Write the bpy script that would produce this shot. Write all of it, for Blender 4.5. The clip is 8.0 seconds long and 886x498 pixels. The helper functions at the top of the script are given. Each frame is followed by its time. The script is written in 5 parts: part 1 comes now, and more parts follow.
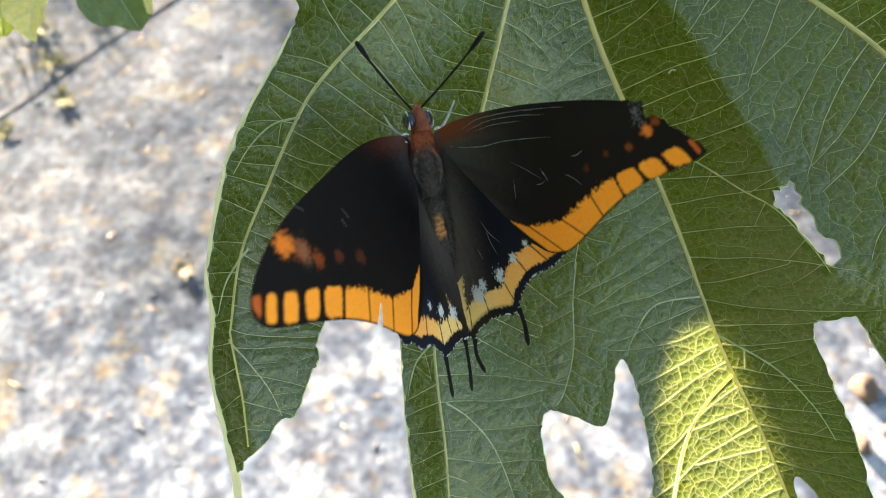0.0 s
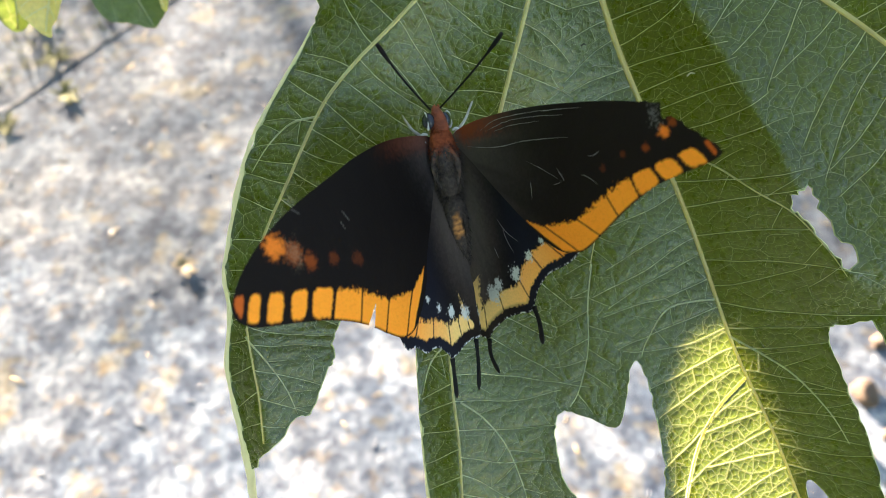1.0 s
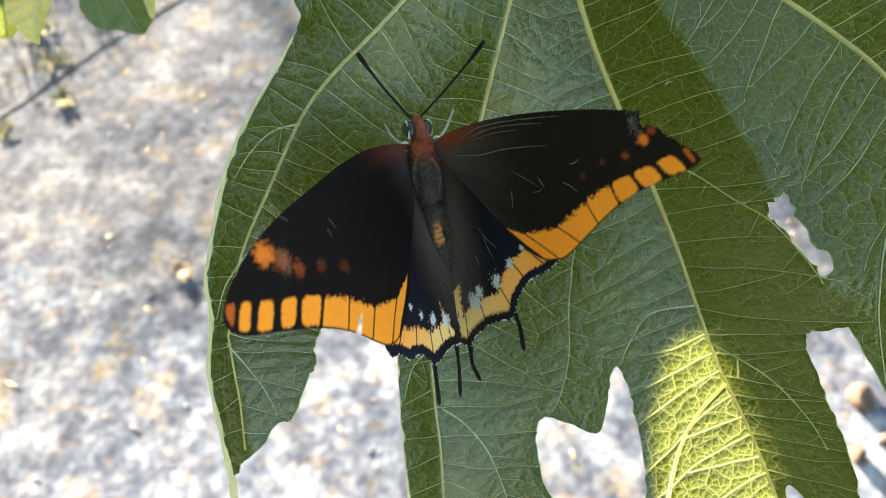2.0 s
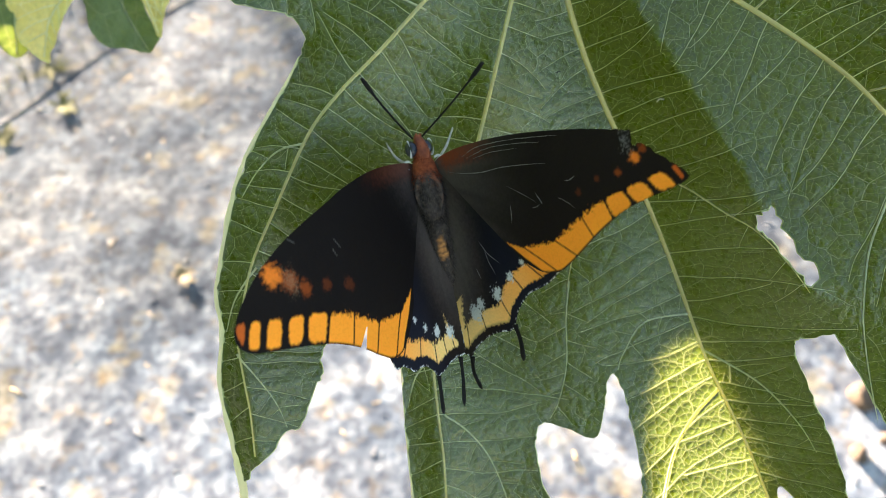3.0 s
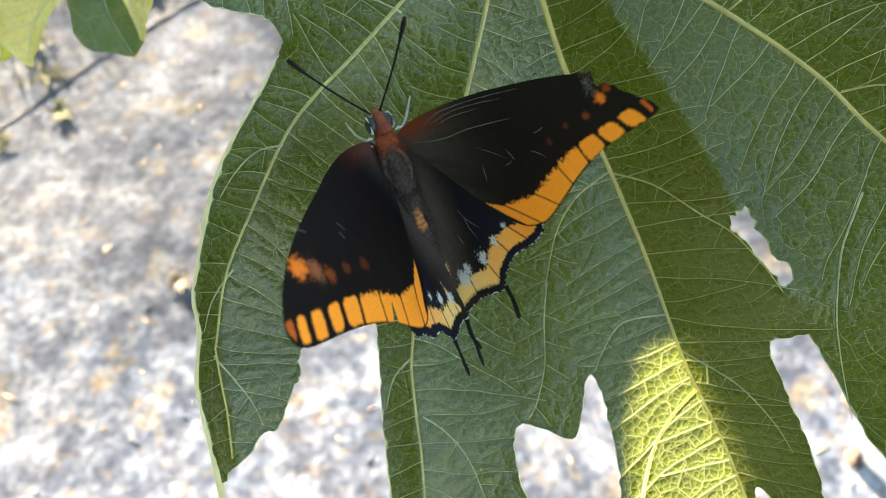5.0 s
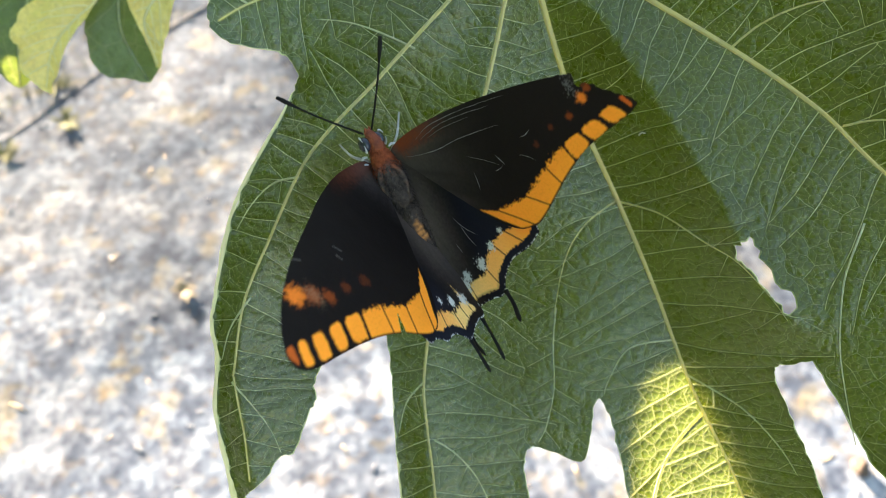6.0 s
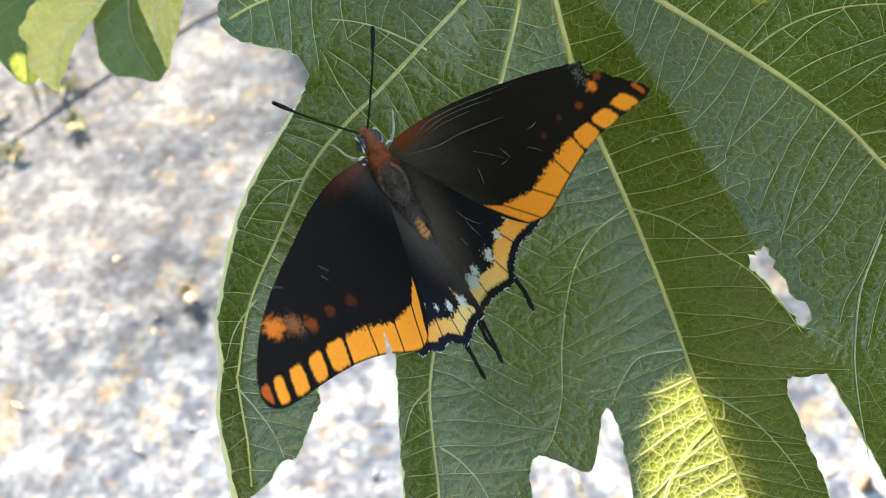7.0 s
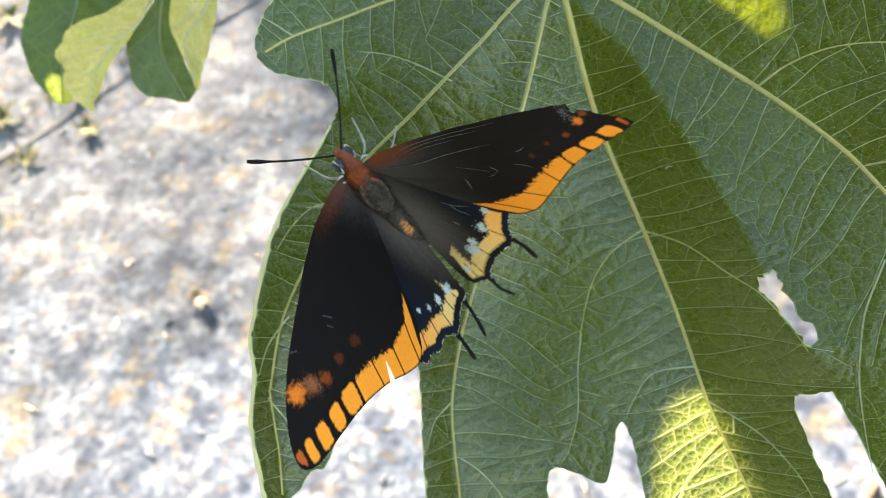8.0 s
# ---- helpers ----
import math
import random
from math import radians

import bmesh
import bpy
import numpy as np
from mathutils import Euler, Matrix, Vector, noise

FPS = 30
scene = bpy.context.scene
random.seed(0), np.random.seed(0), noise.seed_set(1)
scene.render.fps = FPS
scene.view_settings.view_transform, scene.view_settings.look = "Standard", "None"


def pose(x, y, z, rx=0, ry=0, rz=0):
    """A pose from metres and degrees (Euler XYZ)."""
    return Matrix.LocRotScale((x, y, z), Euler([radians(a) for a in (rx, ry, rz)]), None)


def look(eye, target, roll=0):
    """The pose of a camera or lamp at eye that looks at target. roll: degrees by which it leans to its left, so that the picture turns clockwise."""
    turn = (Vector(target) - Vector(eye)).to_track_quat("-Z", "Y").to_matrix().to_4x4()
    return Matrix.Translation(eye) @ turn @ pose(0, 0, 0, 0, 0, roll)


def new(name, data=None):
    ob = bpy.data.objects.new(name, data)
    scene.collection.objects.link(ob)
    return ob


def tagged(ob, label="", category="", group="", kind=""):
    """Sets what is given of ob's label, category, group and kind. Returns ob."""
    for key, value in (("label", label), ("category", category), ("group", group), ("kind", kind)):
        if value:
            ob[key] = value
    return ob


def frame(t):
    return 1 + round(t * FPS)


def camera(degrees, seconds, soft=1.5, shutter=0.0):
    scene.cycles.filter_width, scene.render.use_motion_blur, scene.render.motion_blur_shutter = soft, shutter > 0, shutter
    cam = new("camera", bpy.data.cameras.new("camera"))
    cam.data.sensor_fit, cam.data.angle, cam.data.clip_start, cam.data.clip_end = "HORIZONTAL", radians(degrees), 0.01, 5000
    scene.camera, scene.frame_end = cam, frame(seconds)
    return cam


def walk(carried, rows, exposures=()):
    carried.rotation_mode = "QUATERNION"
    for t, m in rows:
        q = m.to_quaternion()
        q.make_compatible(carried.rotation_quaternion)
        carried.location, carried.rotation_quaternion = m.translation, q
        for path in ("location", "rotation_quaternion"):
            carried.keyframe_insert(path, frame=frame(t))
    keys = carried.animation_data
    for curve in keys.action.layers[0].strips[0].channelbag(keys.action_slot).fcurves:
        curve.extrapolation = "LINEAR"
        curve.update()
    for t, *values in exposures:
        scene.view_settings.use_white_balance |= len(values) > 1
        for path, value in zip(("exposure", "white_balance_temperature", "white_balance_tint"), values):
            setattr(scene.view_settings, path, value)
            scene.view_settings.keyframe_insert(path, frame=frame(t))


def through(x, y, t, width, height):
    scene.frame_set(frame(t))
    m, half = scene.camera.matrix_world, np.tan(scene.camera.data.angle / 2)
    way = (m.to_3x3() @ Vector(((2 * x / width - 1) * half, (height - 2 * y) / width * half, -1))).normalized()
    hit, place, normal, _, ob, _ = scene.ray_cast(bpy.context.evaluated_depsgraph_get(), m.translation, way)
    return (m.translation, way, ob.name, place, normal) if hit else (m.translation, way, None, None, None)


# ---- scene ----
from mathutils import geometry, kdtree

# A swallow-tailed brown-black butterfly on a hanging fig leaf, over sunlit dry ground.
cam = camera(60.0, 8.0, soft=0.8, shutter=0.5)
cam.data.dof.use_dof = True
cam.data.dof.focus_distance = 0.104
cam.data.dof.aperture_fstop = 30.0

PATH = [
    (0, 0.00000, 0.00000, 0.98298, 35.000, -0.000, 0.000),
    (0.5, -0.00104, 0.00168, 0.98326, 34.927, 0.023, -0.065),
    (1, -0.00246, -0.00019, 0.98328, 34.974, -0.357, 0.531),
    (1.5, 0.00012, -0.00027, 0.98292, 35.195, -0.598, 0.588),
    (3, 0.00005, -0.00146, 0.98864, 35.454, -0.142, 0.096),
    (3.5, 0.00132, -0.00293, 0.98913, 35.622, -0.323, 0.396),
    (4, 0.00047, -0.00214, 0.98790, 35.573, -0.543, 0.180),
    (5.5, 0.00416, -0.00233, 0.99007, 36.128, -0.038, -0.101),
    (6, 0.00196, -0.00131, 0.99303, 36.380, 0.051, 0.010),
    (6.5, 0.00157, 0.00030, 0.99219, 36.860, -0.212, 0.758),
    (7, 0.00118, -0.00069, 0.99149, 36.898, -0.299, 0.954),
    (7.5, 0.00192, -0.00137, 0.99601, 37.046, -0.240, 1.031),
    (8, -0.00136, -0.00224, 0.99788, 37.227, -0.032, 1.508),
]
walk(cam, [(t, pose(x, y, z, rx, ry, rz)) for t, x, y, z, rx, ry, rz in PATH], exposures=[(0, 3.64, 6620, 15), (4, 3.68, 6620, 15), (6, 3.76, 6620, 15), (8, 3.86, 6620, 15)])

# ---- light ----
SUN_UP, SUN_SIDE = 7.0, -30.0
world = bpy.data.worlds.new("sky")
scene.world = world
world.use_nodes = True
sky = world.node_tree.nodes.new("ShaderNodeTexSky")
sky.sky_type, sky.sun_disc = "NISHITA", False
sky.sun_elevation, sky.sun_rotation = radians(SUN_UP), radians(SUN_SIDE)
world.node_tree.links.new(sky.outputs[0], world.node_tree.nodes["Background"].inputs[0])
world.node_tree.nodes["Background"].inputs[1].default_value = 0.078
TO_SUN = Vector((math.sin(radians(SUN_SIDE)) * math.cos(radians(SUN_UP)), math.cos(radians(SUN_SIDE)) * math.cos(radians(SUN_UP)), math.sin(radians(SUN_UP))))
sun = new("sun", bpy.data.lights.new("sun", "SUN"))
sun.data.energy, sun.data.angle, sun.data.color = 7.2, radians(0.6), (1.0, 0.89, 0.73)
sun.matrix_world = look(TO_SUN * 5, (0, 0, 0))


# ---- materials ----
def material(name):
    m = bpy.data.materials.new(name)
    m.use_nodes = True
    return m, m.node_tree, m.node_tree.nodes["Principled BSDF"]


def node(tree, kind, **values):
    n = tree.nodes.new(kind)
    for key, value in values.items():
        n.inputs[key].default_value = value
    return n


def noise_node(tree, at, scale, detail=4.0, rough=0.55):
    n = node(tree, "ShaderNodeTexNoise", Scale=scale, Detail=detail, Roughness=rough)
    tree.links.new(at, n.inputs["Vector"])
    return n.outputs["Fac"]


def ramp(tree, fac, *stops):
    n = tree.nodes.new("ShaderNodeValToRGB")
    while len(n.color_ramp.elements) < len(stops):
        n.color_ramp.elements.new(0.5)
    for e, (where, colour) in zip(n.color_ramp.elements, stops):
        e.position = where
        e.color = (*colour, 1) if len(colour) == 3 else colour
    tree.links.new(fac, n.inputs[0])
    return n.outputs[0]


def mix(tree, fac, a, b, kind="MIX"):
    n = tree.nodes.new("ShaderNodeMix")
    n.data_type, n.blend_type = "RGBA", kind
    for socket, value in ((n.inputs[0], fac), (n.inputs[6], a), (n.inputs[7], b)):
        if isinstance(value, (int, float)):
            socket.default_value = value
        elif isinstance(value, tuple):
            socket.default_value = (*value, 1)
        else:
            tree.links.new(value, socket)
    return n.outputs[2]


def bump(tree, height, strength, distance, normal=None):
    n = node(tree, "ShaderNodeBump", Strength=strength, Distance=distance)
    tree.links.new(height, n.inputs["Height"])
    if normal:
        tree.links.new(normal, n.inputs["Normal"])
    return n.outputs[0]


def coords(tree):
    return tree.nodes.new("ShaderNodeTexCoord").outputs["Object"]


def warped(tree, at, scale, amount):
    n = node(tree, "ShaderNodeTexNoise", Scale=scale, Detail=2.0)
    tree.links.new(at, n.inputs["Vector"])
    c = tree.nodes.new("ShaderNodeVectorMath")
    c.operation = "MULTIPLY_ADD"
    tree.links.new(n.outputs["Color"], c.inputs[0])
    c.inputs[1].default_value = (amount,) * 3
    tree.links.new(at, c.inputs[2])
    return c.outputs[0]


def cells(tree, at, scale):
    n = node(tree, "ShaderNodeTexVoronoi", Scale=scale)
    n.feature = "DISTANCE_TO_EDGE"
    tree.links.new(at, n.inputs["Vector"])
    return n.outputs["Distance"]


def leaf_material(name, dark, light, vein, glow, through=0.42, rough=0.4, fine=1.0, netted=False):
    """A leaf blade: netted where its veins are built as geometry, else with a faint net of its own."""
    m, tree, bsdf = material(name)
    at = coords(tree)
    bent = warped(tree, at, 160 * fine, 0.0012 / fine)
    large = cells(tree, bent, 230 * fine)
    small = cells(tree, bent, (1900 if netted else 760) * fine)
    lines = ramp(tree, large, (0.0, (1, 1, 1)), (0.009, (0.75, 0.75, 0.75)), (0.020, (0, 0, 0)))
    thin = ramp(tree, small, (0.0, (1, 1, 1)), (0.06, (0, 0, 0)))
    tone = ramp(tree, noise_node(tree, at, 45, 5), (0.35, dark), (0.68, light))
    # tiny glints on the blade, painted in as pale flecks
    glint_fleck = ramp(tree, noise_node(tree, at, 2600, 2), (0.62, (0, 0, 0)), (0.74, (1, 1, 1)))
    tone = mix(tree, 0.12, tone, mix(tree, thin, tone, vein))
    grain = ramp(tree, noise_node(tree, at, 2300 * fine, 3), (0.32, (0.62 if netted else 0.88,) * 3), (0.68, (1.35 if netted else 1.12,) * 3))
    tone = mix(tree, 1.0, tone, grain, "MULTIPLY")
    if not netted:
        tone = mix(tree, mix(tree, 0.46, (0, 0, 0), lines), tone, vein)
    tone = mix(tree, mix(tree, 0.13 if netted else 0.04, (0, 0, 0), glint_fleck), tone, (0.30, 0.36, 0.20))
    tree.links.new(tone, bsdf.inputs["Base Color"])
    bsdf.inputs["Specular IOR Level"].default_value = 0.60
    r = ramp(tree, noise_node(tree, at, 600, 3), (0.3, (rough - 0.08,) * 3), (0.7, (rough + 0.1,) * 3))
    tree.links.new(r, bsdf.inputs["Roughness"])
    n = bump(tree, small, 0.35, 0.0002 if netted else 0.0004 / fine)
    n = bump(tree, noise_node(tree, at, 1800, 3), 0.35, 0.0003, n)
    tree.links.new(n, bsdf.inputs["Normal"])
    lit = node(tree, "ShaderNodeBsdfTranslucent")
    inner = mix(tree, thin, glow, tuple(min(1, c * 1.5) for c in glow))
    if not netted:
        inner = mix(tree, mix(tree, 0.9, (0, 0, 0), lines), inner, (0.92, 0.86, 0.24))
    inner = mix(tree, 0.7, inner, mix(tree, 1.0, inner, grain, "MULTIPLY"))
    tree.links.new(inner, lit.inputs["Color"])
    both = node(tree, "ShaderNodeMixShader", Fac=through)
    tree.links.new(bsdf.outputs[0], both.inputs[1])
    tree.links.new(lit.outputs[0], both.inputs[2])
    last = both
    if netted:
        # under the veins the tissue is pale and lets light through
        core = tree.nodes.new("ShaderNodeAttribute")
        core.attribute_name = "core"
        pale = node(tree, "ShaderNodeBsdfTranslucent", Color=(0.95, 0.90, 0.40, 1))
        last = tree.nodes.new("ShaderNodeMixShader")
        tree.links.new(core.outputs["Fac"], last.inputs[0])
        tree.links.new(both.outputs[0], last.inputs[1])
        tree.links.new(pale.outputs[0], last.inputs[2])
    tree.links.new(last.outputs[0], tree.nodes["Material Output"].inputs[0])
    return m


def plain_material(name, a, b, scale, rough=0.6, relief=0.0002, metal=0.0, sheen=0.0):
    m, tree, bsdf = material(name)
    at = coords(tree)
    f = noise_node(tree, at, scale, 5)
    tree.links.new(ramp(tree, f, (0.3, a), (0.7, b)), bsdf.inputs["Base Color"])
    bsdf.inputs["Roughness"].default_value = rough
    bsdf.inputs["Metallic"].default_value = metal
    bsdf.inputs["Sheen Weight"].default_value = sheen
    tree.links.new(bump(tree, noise_node(tree, at, scale * 4, 4), 0.5, relief), bsdf.inputs["Normal"])
    return m


def vein_material(name, a, b, glow, through=0.35):
    m = plain_material(name, a, b, 450, 0.45)
    tree = m.node_tree
    lit = node(tree, "ShaderNodeBsdfTranslucent", Color=(*glow, 1))
    both = node(tree, "ShaderNodeMixShader", Fac=through)
    tree.links.new(tree.nodes["Principled BSDF"].outputs[0], both.inputs[1])
    tree.links.new(lit.outputs[0], both.inputs[2])
    tree.links.new(both.outputs[0], tree.nodes["Material Output"].inputs[0])
    return m


def wing_material(name):
    m, tree, bsdf = material(name)
    at = coords(tree)
    paint = tree.nodes.new("ShaderNodeAttribute")
    paint.attribute_name = "pattern"
    tone_gain = ramp(tree, noise_node(tree, at, 3200, 3), (0.3, (0.92, 0.92, 0.92)), (0.7, (1.08, 1.08, 1.08)))
    tree.links.new(mix(tree, 1.0, paint.outputs["Color"], tone_gain, "MULTIPLY"), bsdf.inputs["Base Color"])
    bsdf.inputs["Roughness"].default_value = 0.7
    bsdf.inputs["Specular IOR Level"].default_value = 0.10
    n = bump(tree, noise_node(tree, at, 2400, 3), 0.3, 0.0001)
    tree.links.new(bump(tree, noise_node(tree, at, 220, 3), 0.35, 0.0006, n), bsdf.inputs["Normal"])
    lit = node(tree, "ShaderNodeBsdfTranslucent")
    tree.links.new(paint.outputs["Color"], lit.inputs["Color"])
    both = node(tree, "ShaderNodeMixShader", Fac=0.12)
    tree.links.new(bsdf.outputs[0], both.inputs[1])
    tree.links.new(lit.outputs[0], both.inputs[2])
    tree.links.new(both.outputs[0], tree.nodes["Material Output"].inputs[0])
    return m


def fur_material(name):
    m, tree, bsdf = material(name)
    at = coords(tree)
    paint = tree.nodes.new("ShaderNodeAttribute")
    paint.attribute_name = "pattern"
    tone_gain = ramp(tree, noise_node(tree, at, 1800, 4), (0.3, (0.55, 0.55, 0.55)), (0.7, (1.25, 1.25, 1.25)))
    tree.links.new(mix(tree, 1.0, paint.outputs["Color"], tone_gain, "MULTIPLY"), bsdf.inputs["Base Color"])
    bsdf.inputs["Roughness"].default_value = 0.8
    bsdf.inputs["Specular IOR Level"].default_value = 0.15
    tree.links.new(bump(tree, noise_node(tree, at, 2600, 3), 0.6, 0.0003), bsdf.inputs["Normal"])
    return m


def ground_material():
    """Pale dry soil: broad cool and pale patches, crumbs, straw-coloured and rusty specks, a painted bright strip."""
    m, tree, bsdf = material("dry_soil")
    at = coords(tree)
    tone = ramp(tree, noise_node(tree, at, 8, 5, 0.62), (0.32, (0.067, 0.084, 0.113)), (0.46, (0.118, 0.136, 0.167)), (0.58, (0.194, 0.204, 0.224)))
    spots = ramp(tree, noise_node(tree, warped(tree, at, 20, 0.03), 26, 4, 0.6), (0.38, (0.55, 0.57, 0.62)), (0.50, (0.98, 0.98, 0.99)), (0.60, (1.50, 1.48, 1.42)))
    tone = mix(tree, 1.0, tone, spots, "MULTIPLY")
    straw = ramp(tree, noise_node(tree, at, 14, 3), (0.58, (0, 0, 0)), (0.66, (1, 1, 1)))
    tone = mix(tree, mix(tree, 0.40, (0, 0, 0), straw), tone, (0.33, 0.25, 0.11))
    warm = ramp(tree, noise_node(tree, at, 41, 3), (0.57, (0, 0, 0)), (0.64, (1, 1, 1)))
    tone = mix(tree, mix(tree, 0.8, (0, 0, 0), warm), tone, mix(tree, 1.0, tone, (1.22, 0.95, 0.70), "MULTIPLY"))
    crumb = ramp(tree, noise_node(tree, at, 75, 4, 0.65), (0.36, (0.58, 0.60, 0.65)), (0.50, (0.98, 0.98, 0.98)), (0.64, (1.5, 1.47, 1.40)))
    tone = mix(tree, 1.0, tone, crumb, "MULTIPLY")
    # light and shade painted in: a bright near strip, darker soil beyond it
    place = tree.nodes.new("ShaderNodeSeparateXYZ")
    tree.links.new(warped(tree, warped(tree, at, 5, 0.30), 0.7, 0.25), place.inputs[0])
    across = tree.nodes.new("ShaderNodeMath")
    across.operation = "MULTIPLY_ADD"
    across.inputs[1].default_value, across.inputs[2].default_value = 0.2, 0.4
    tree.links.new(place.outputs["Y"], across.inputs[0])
    tone_gain = ramp(tree, across.outputs[0], (0.16, (0.85, 0.85, 0.84)), (0.30, (1.42, 1.38, 1.33)), (0.46, (1.42, 1.38, 1.33)), (0.544, (0.98, 0.98, 0.98)), (0.60, (0.58, 0.58, 0.57)), (0.76, (0.60, 0.60, 0.59)), (0.92, (0.85, 0.85, 0.84)))
    tone = mix(tree, 1.0, tone, tone_gain, "MULTIPLY")
    tree.links.new(tone, bsdf.inputs["Base Color"])
    bsdf.inputs["Roughness"].default_value = 0.95
    bsdf.inputs["Specular IOR Level"].default_value = 0.2
    tree.links.new(bump(tree, noise_node(tree, at, 60, 3), 0.06, 0.003), bsdf.inputs["Normal"])
    return m


LEAF = leaf_material("fig_leaf_green", (0.017, 0.034, 0.003), (0.039, 0.066, 0.006), (0.20, 0.235, 0.11), (0.40, 0.50, 0.010), through=0.066, rough=0.30, netted=True)
YOUNG = leaf_material("young_leaf_green", (0.66, 0.50, 0.13), (0.78, 0.61, 0.19), (0.76, 0.62, 0.33), (0.70, 0.60, 0.17), through=0.035, rough=0.5, fine=0.5)
TWIG = leaf_material("twig_leaf_green", (0.055, 0.090, 0.030), (0.085, 0.130, 0.048), (0.11, 0.16, 0.09), (0.40, 0.50, 0.06), through=0.07, rough=0.5, fine=0.5)
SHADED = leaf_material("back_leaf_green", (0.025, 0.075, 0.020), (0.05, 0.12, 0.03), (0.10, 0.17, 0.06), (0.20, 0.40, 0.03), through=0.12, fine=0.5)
VEIN = vein_material("pale_vein", (0.48, 0.46, 0.23), (0.61, 0.58, 0.32), (0.95, 0.90, 0.45), 0.45)
FINE_VEIN = vein_material("pale_fine_vein", (0.23, 0.27, 0.165), (0.37, 0.40, 0.26), (0.95, 0.92, 0.55), 0.25)
SIDE_VEIN = vein_material("pale_side_vein", (0.38, 0.42, 0.25), (0.52, 0.55, 0.36), (0.95, 0.92, 0.55), 0.3)
PALE_RIM = vein_material("pale_rolled_rim", (0.42, 0.46, 0.26), (0.60, 0.62, 0.42), (0.80, 0.84, 0.55), 0.55)
MIDRIB = vein_material("pale_midrib", (0.66, 0.58, 0.30), (0.78, 0.70, 0.40), (0.8, 0.75, 0.4), 0.2)
MARGIN = plain_material("pale_leaf_margin", (0.34, 0.40, 0.16), (0.48, 0.50, 0.26), 300, 0.5)
WING = wing_material("wing_scales")
FUR = fur_material("body_fur")
RUST = plain_material("rust_fur", (0.13, 0.026, 0.009), (0.30, 0.070, 0.022), 900, 0.8, 0.0004)
CREASE_GREY = plain_material("worn_vein_and_sheen_grey", (0.075, 0.073, 0.074), (0.22, 0.215, 0.21), 2500, 0.6)
BLACK = plain_material("black_chitin", (0.004, 0.004, 0.004), (0.010, 0.009, 0.009), 800, 0.7)
BLACK.node_tree.nodes["Principled BSDF"].inputs["Specular IOR Level"].default_value = 0.12
EYE = plain_material("grey_eye", (0.015, 0.018, 0.026), (0.035, 0.042, 0.058), 500, 0.22)
WHITE = plain_material("white_scales", (0.34, 0.34, 0.34), (0.62, 0.62, 0.61), 900, 0.7)
LEG = plain_material("pale_leg", (0.26, 0.25, 0.22), (0.52, 0.50, 0.46), 1200, 0.7)
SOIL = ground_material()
STONE = plain_material("pale_stone", (0.16, 0.16, 0.165), (0.42, 0.41, 0.39), 28, 0.9, 0.003)
DRY = plain_material("dry_stalk", (0.16, 0.11, 0.05), (0.28, 0.21, 0.11), 60, 0.8, 0.001)
WEED = plain_material("weed_green", (0.060, 0.060, 0.012), (0.12, 0.108, 0.024), 40, 0.95, 0.001)
BARK = plain_material("dark_bark", (0.09, 0.075, 0.065), (0.20, 0.17, 0.14), 70, 0.85, 0.003)
RUSTY = plain_material("rusty_stone", (0.045, 0.030, 0.020), (0.13, 0.085, 0.055), 40, 0.9, 0.003)


# ---- mesh helpers ----
def spline(points, per=6, closed=False):
    p = np.array(points, float)
    n = len(p)
    out = []
    for i in range(n if closed else n - 1):
        if closed:
            a, b, c, d = p[i - 1], p[i], p[(i + 1) % n], p[(i + 2) % n]
        else:
            a, b, c, d = p[max(i - 1, 0)], p[i], p[i + 1], p[min(i + 2, n - 1)]
        for k in range(per):
            s = k / per
            out.append(0.5 * (2 * b + (c - a) * s + (2 * a - 5 * b + 4 * c - d) * s * s + (3 * b - a - 3 * c + d) * s**3))
    if not closed:
        out.append(p[-1])
    return np.array(out)


def nearest(q, line, closed=False):
    """Distance of points q to a polyline, the nearest point on it, and how far along it that lies."""
    line = np.asarray(line, float)
    if closed:
        line = np.vstack([line, line[:1]])
    best, where, along, run = np.full(len(q), 1e9), np.zeros((len(q), 2)), np.zeros(len(q)), 0.0
    for a, b in zip(line[:-1], line[1:]):
        ab = b - a
        size = math.hypot(*ab)
        if size < 1e-9:
            continue
        s = np.clip(((q - a) @ ab) / size**2, 0, 1)
        foot = a + s[:, None] * ab
        d = np.hypot(*(q - foot).T)
        win = d < best
        best[win], where[win], along[win] = d[win], foot[win], run + s[win] * size
        run += size
    return best, where, along


def inside(q, line):
    x, y = q[:, 0], q[:, 1]
    odd = np.zeros(len(q), bool)
    for (ax, ay), (bx, by) in zip(line, np.roll(line, -1, 0)):
        if ay == by:
            continue
        odd ^= ((ay > y) != (by > y)) & (x < (bx - ax) * (y - ay) / (by - ay) + ax)
    return odd


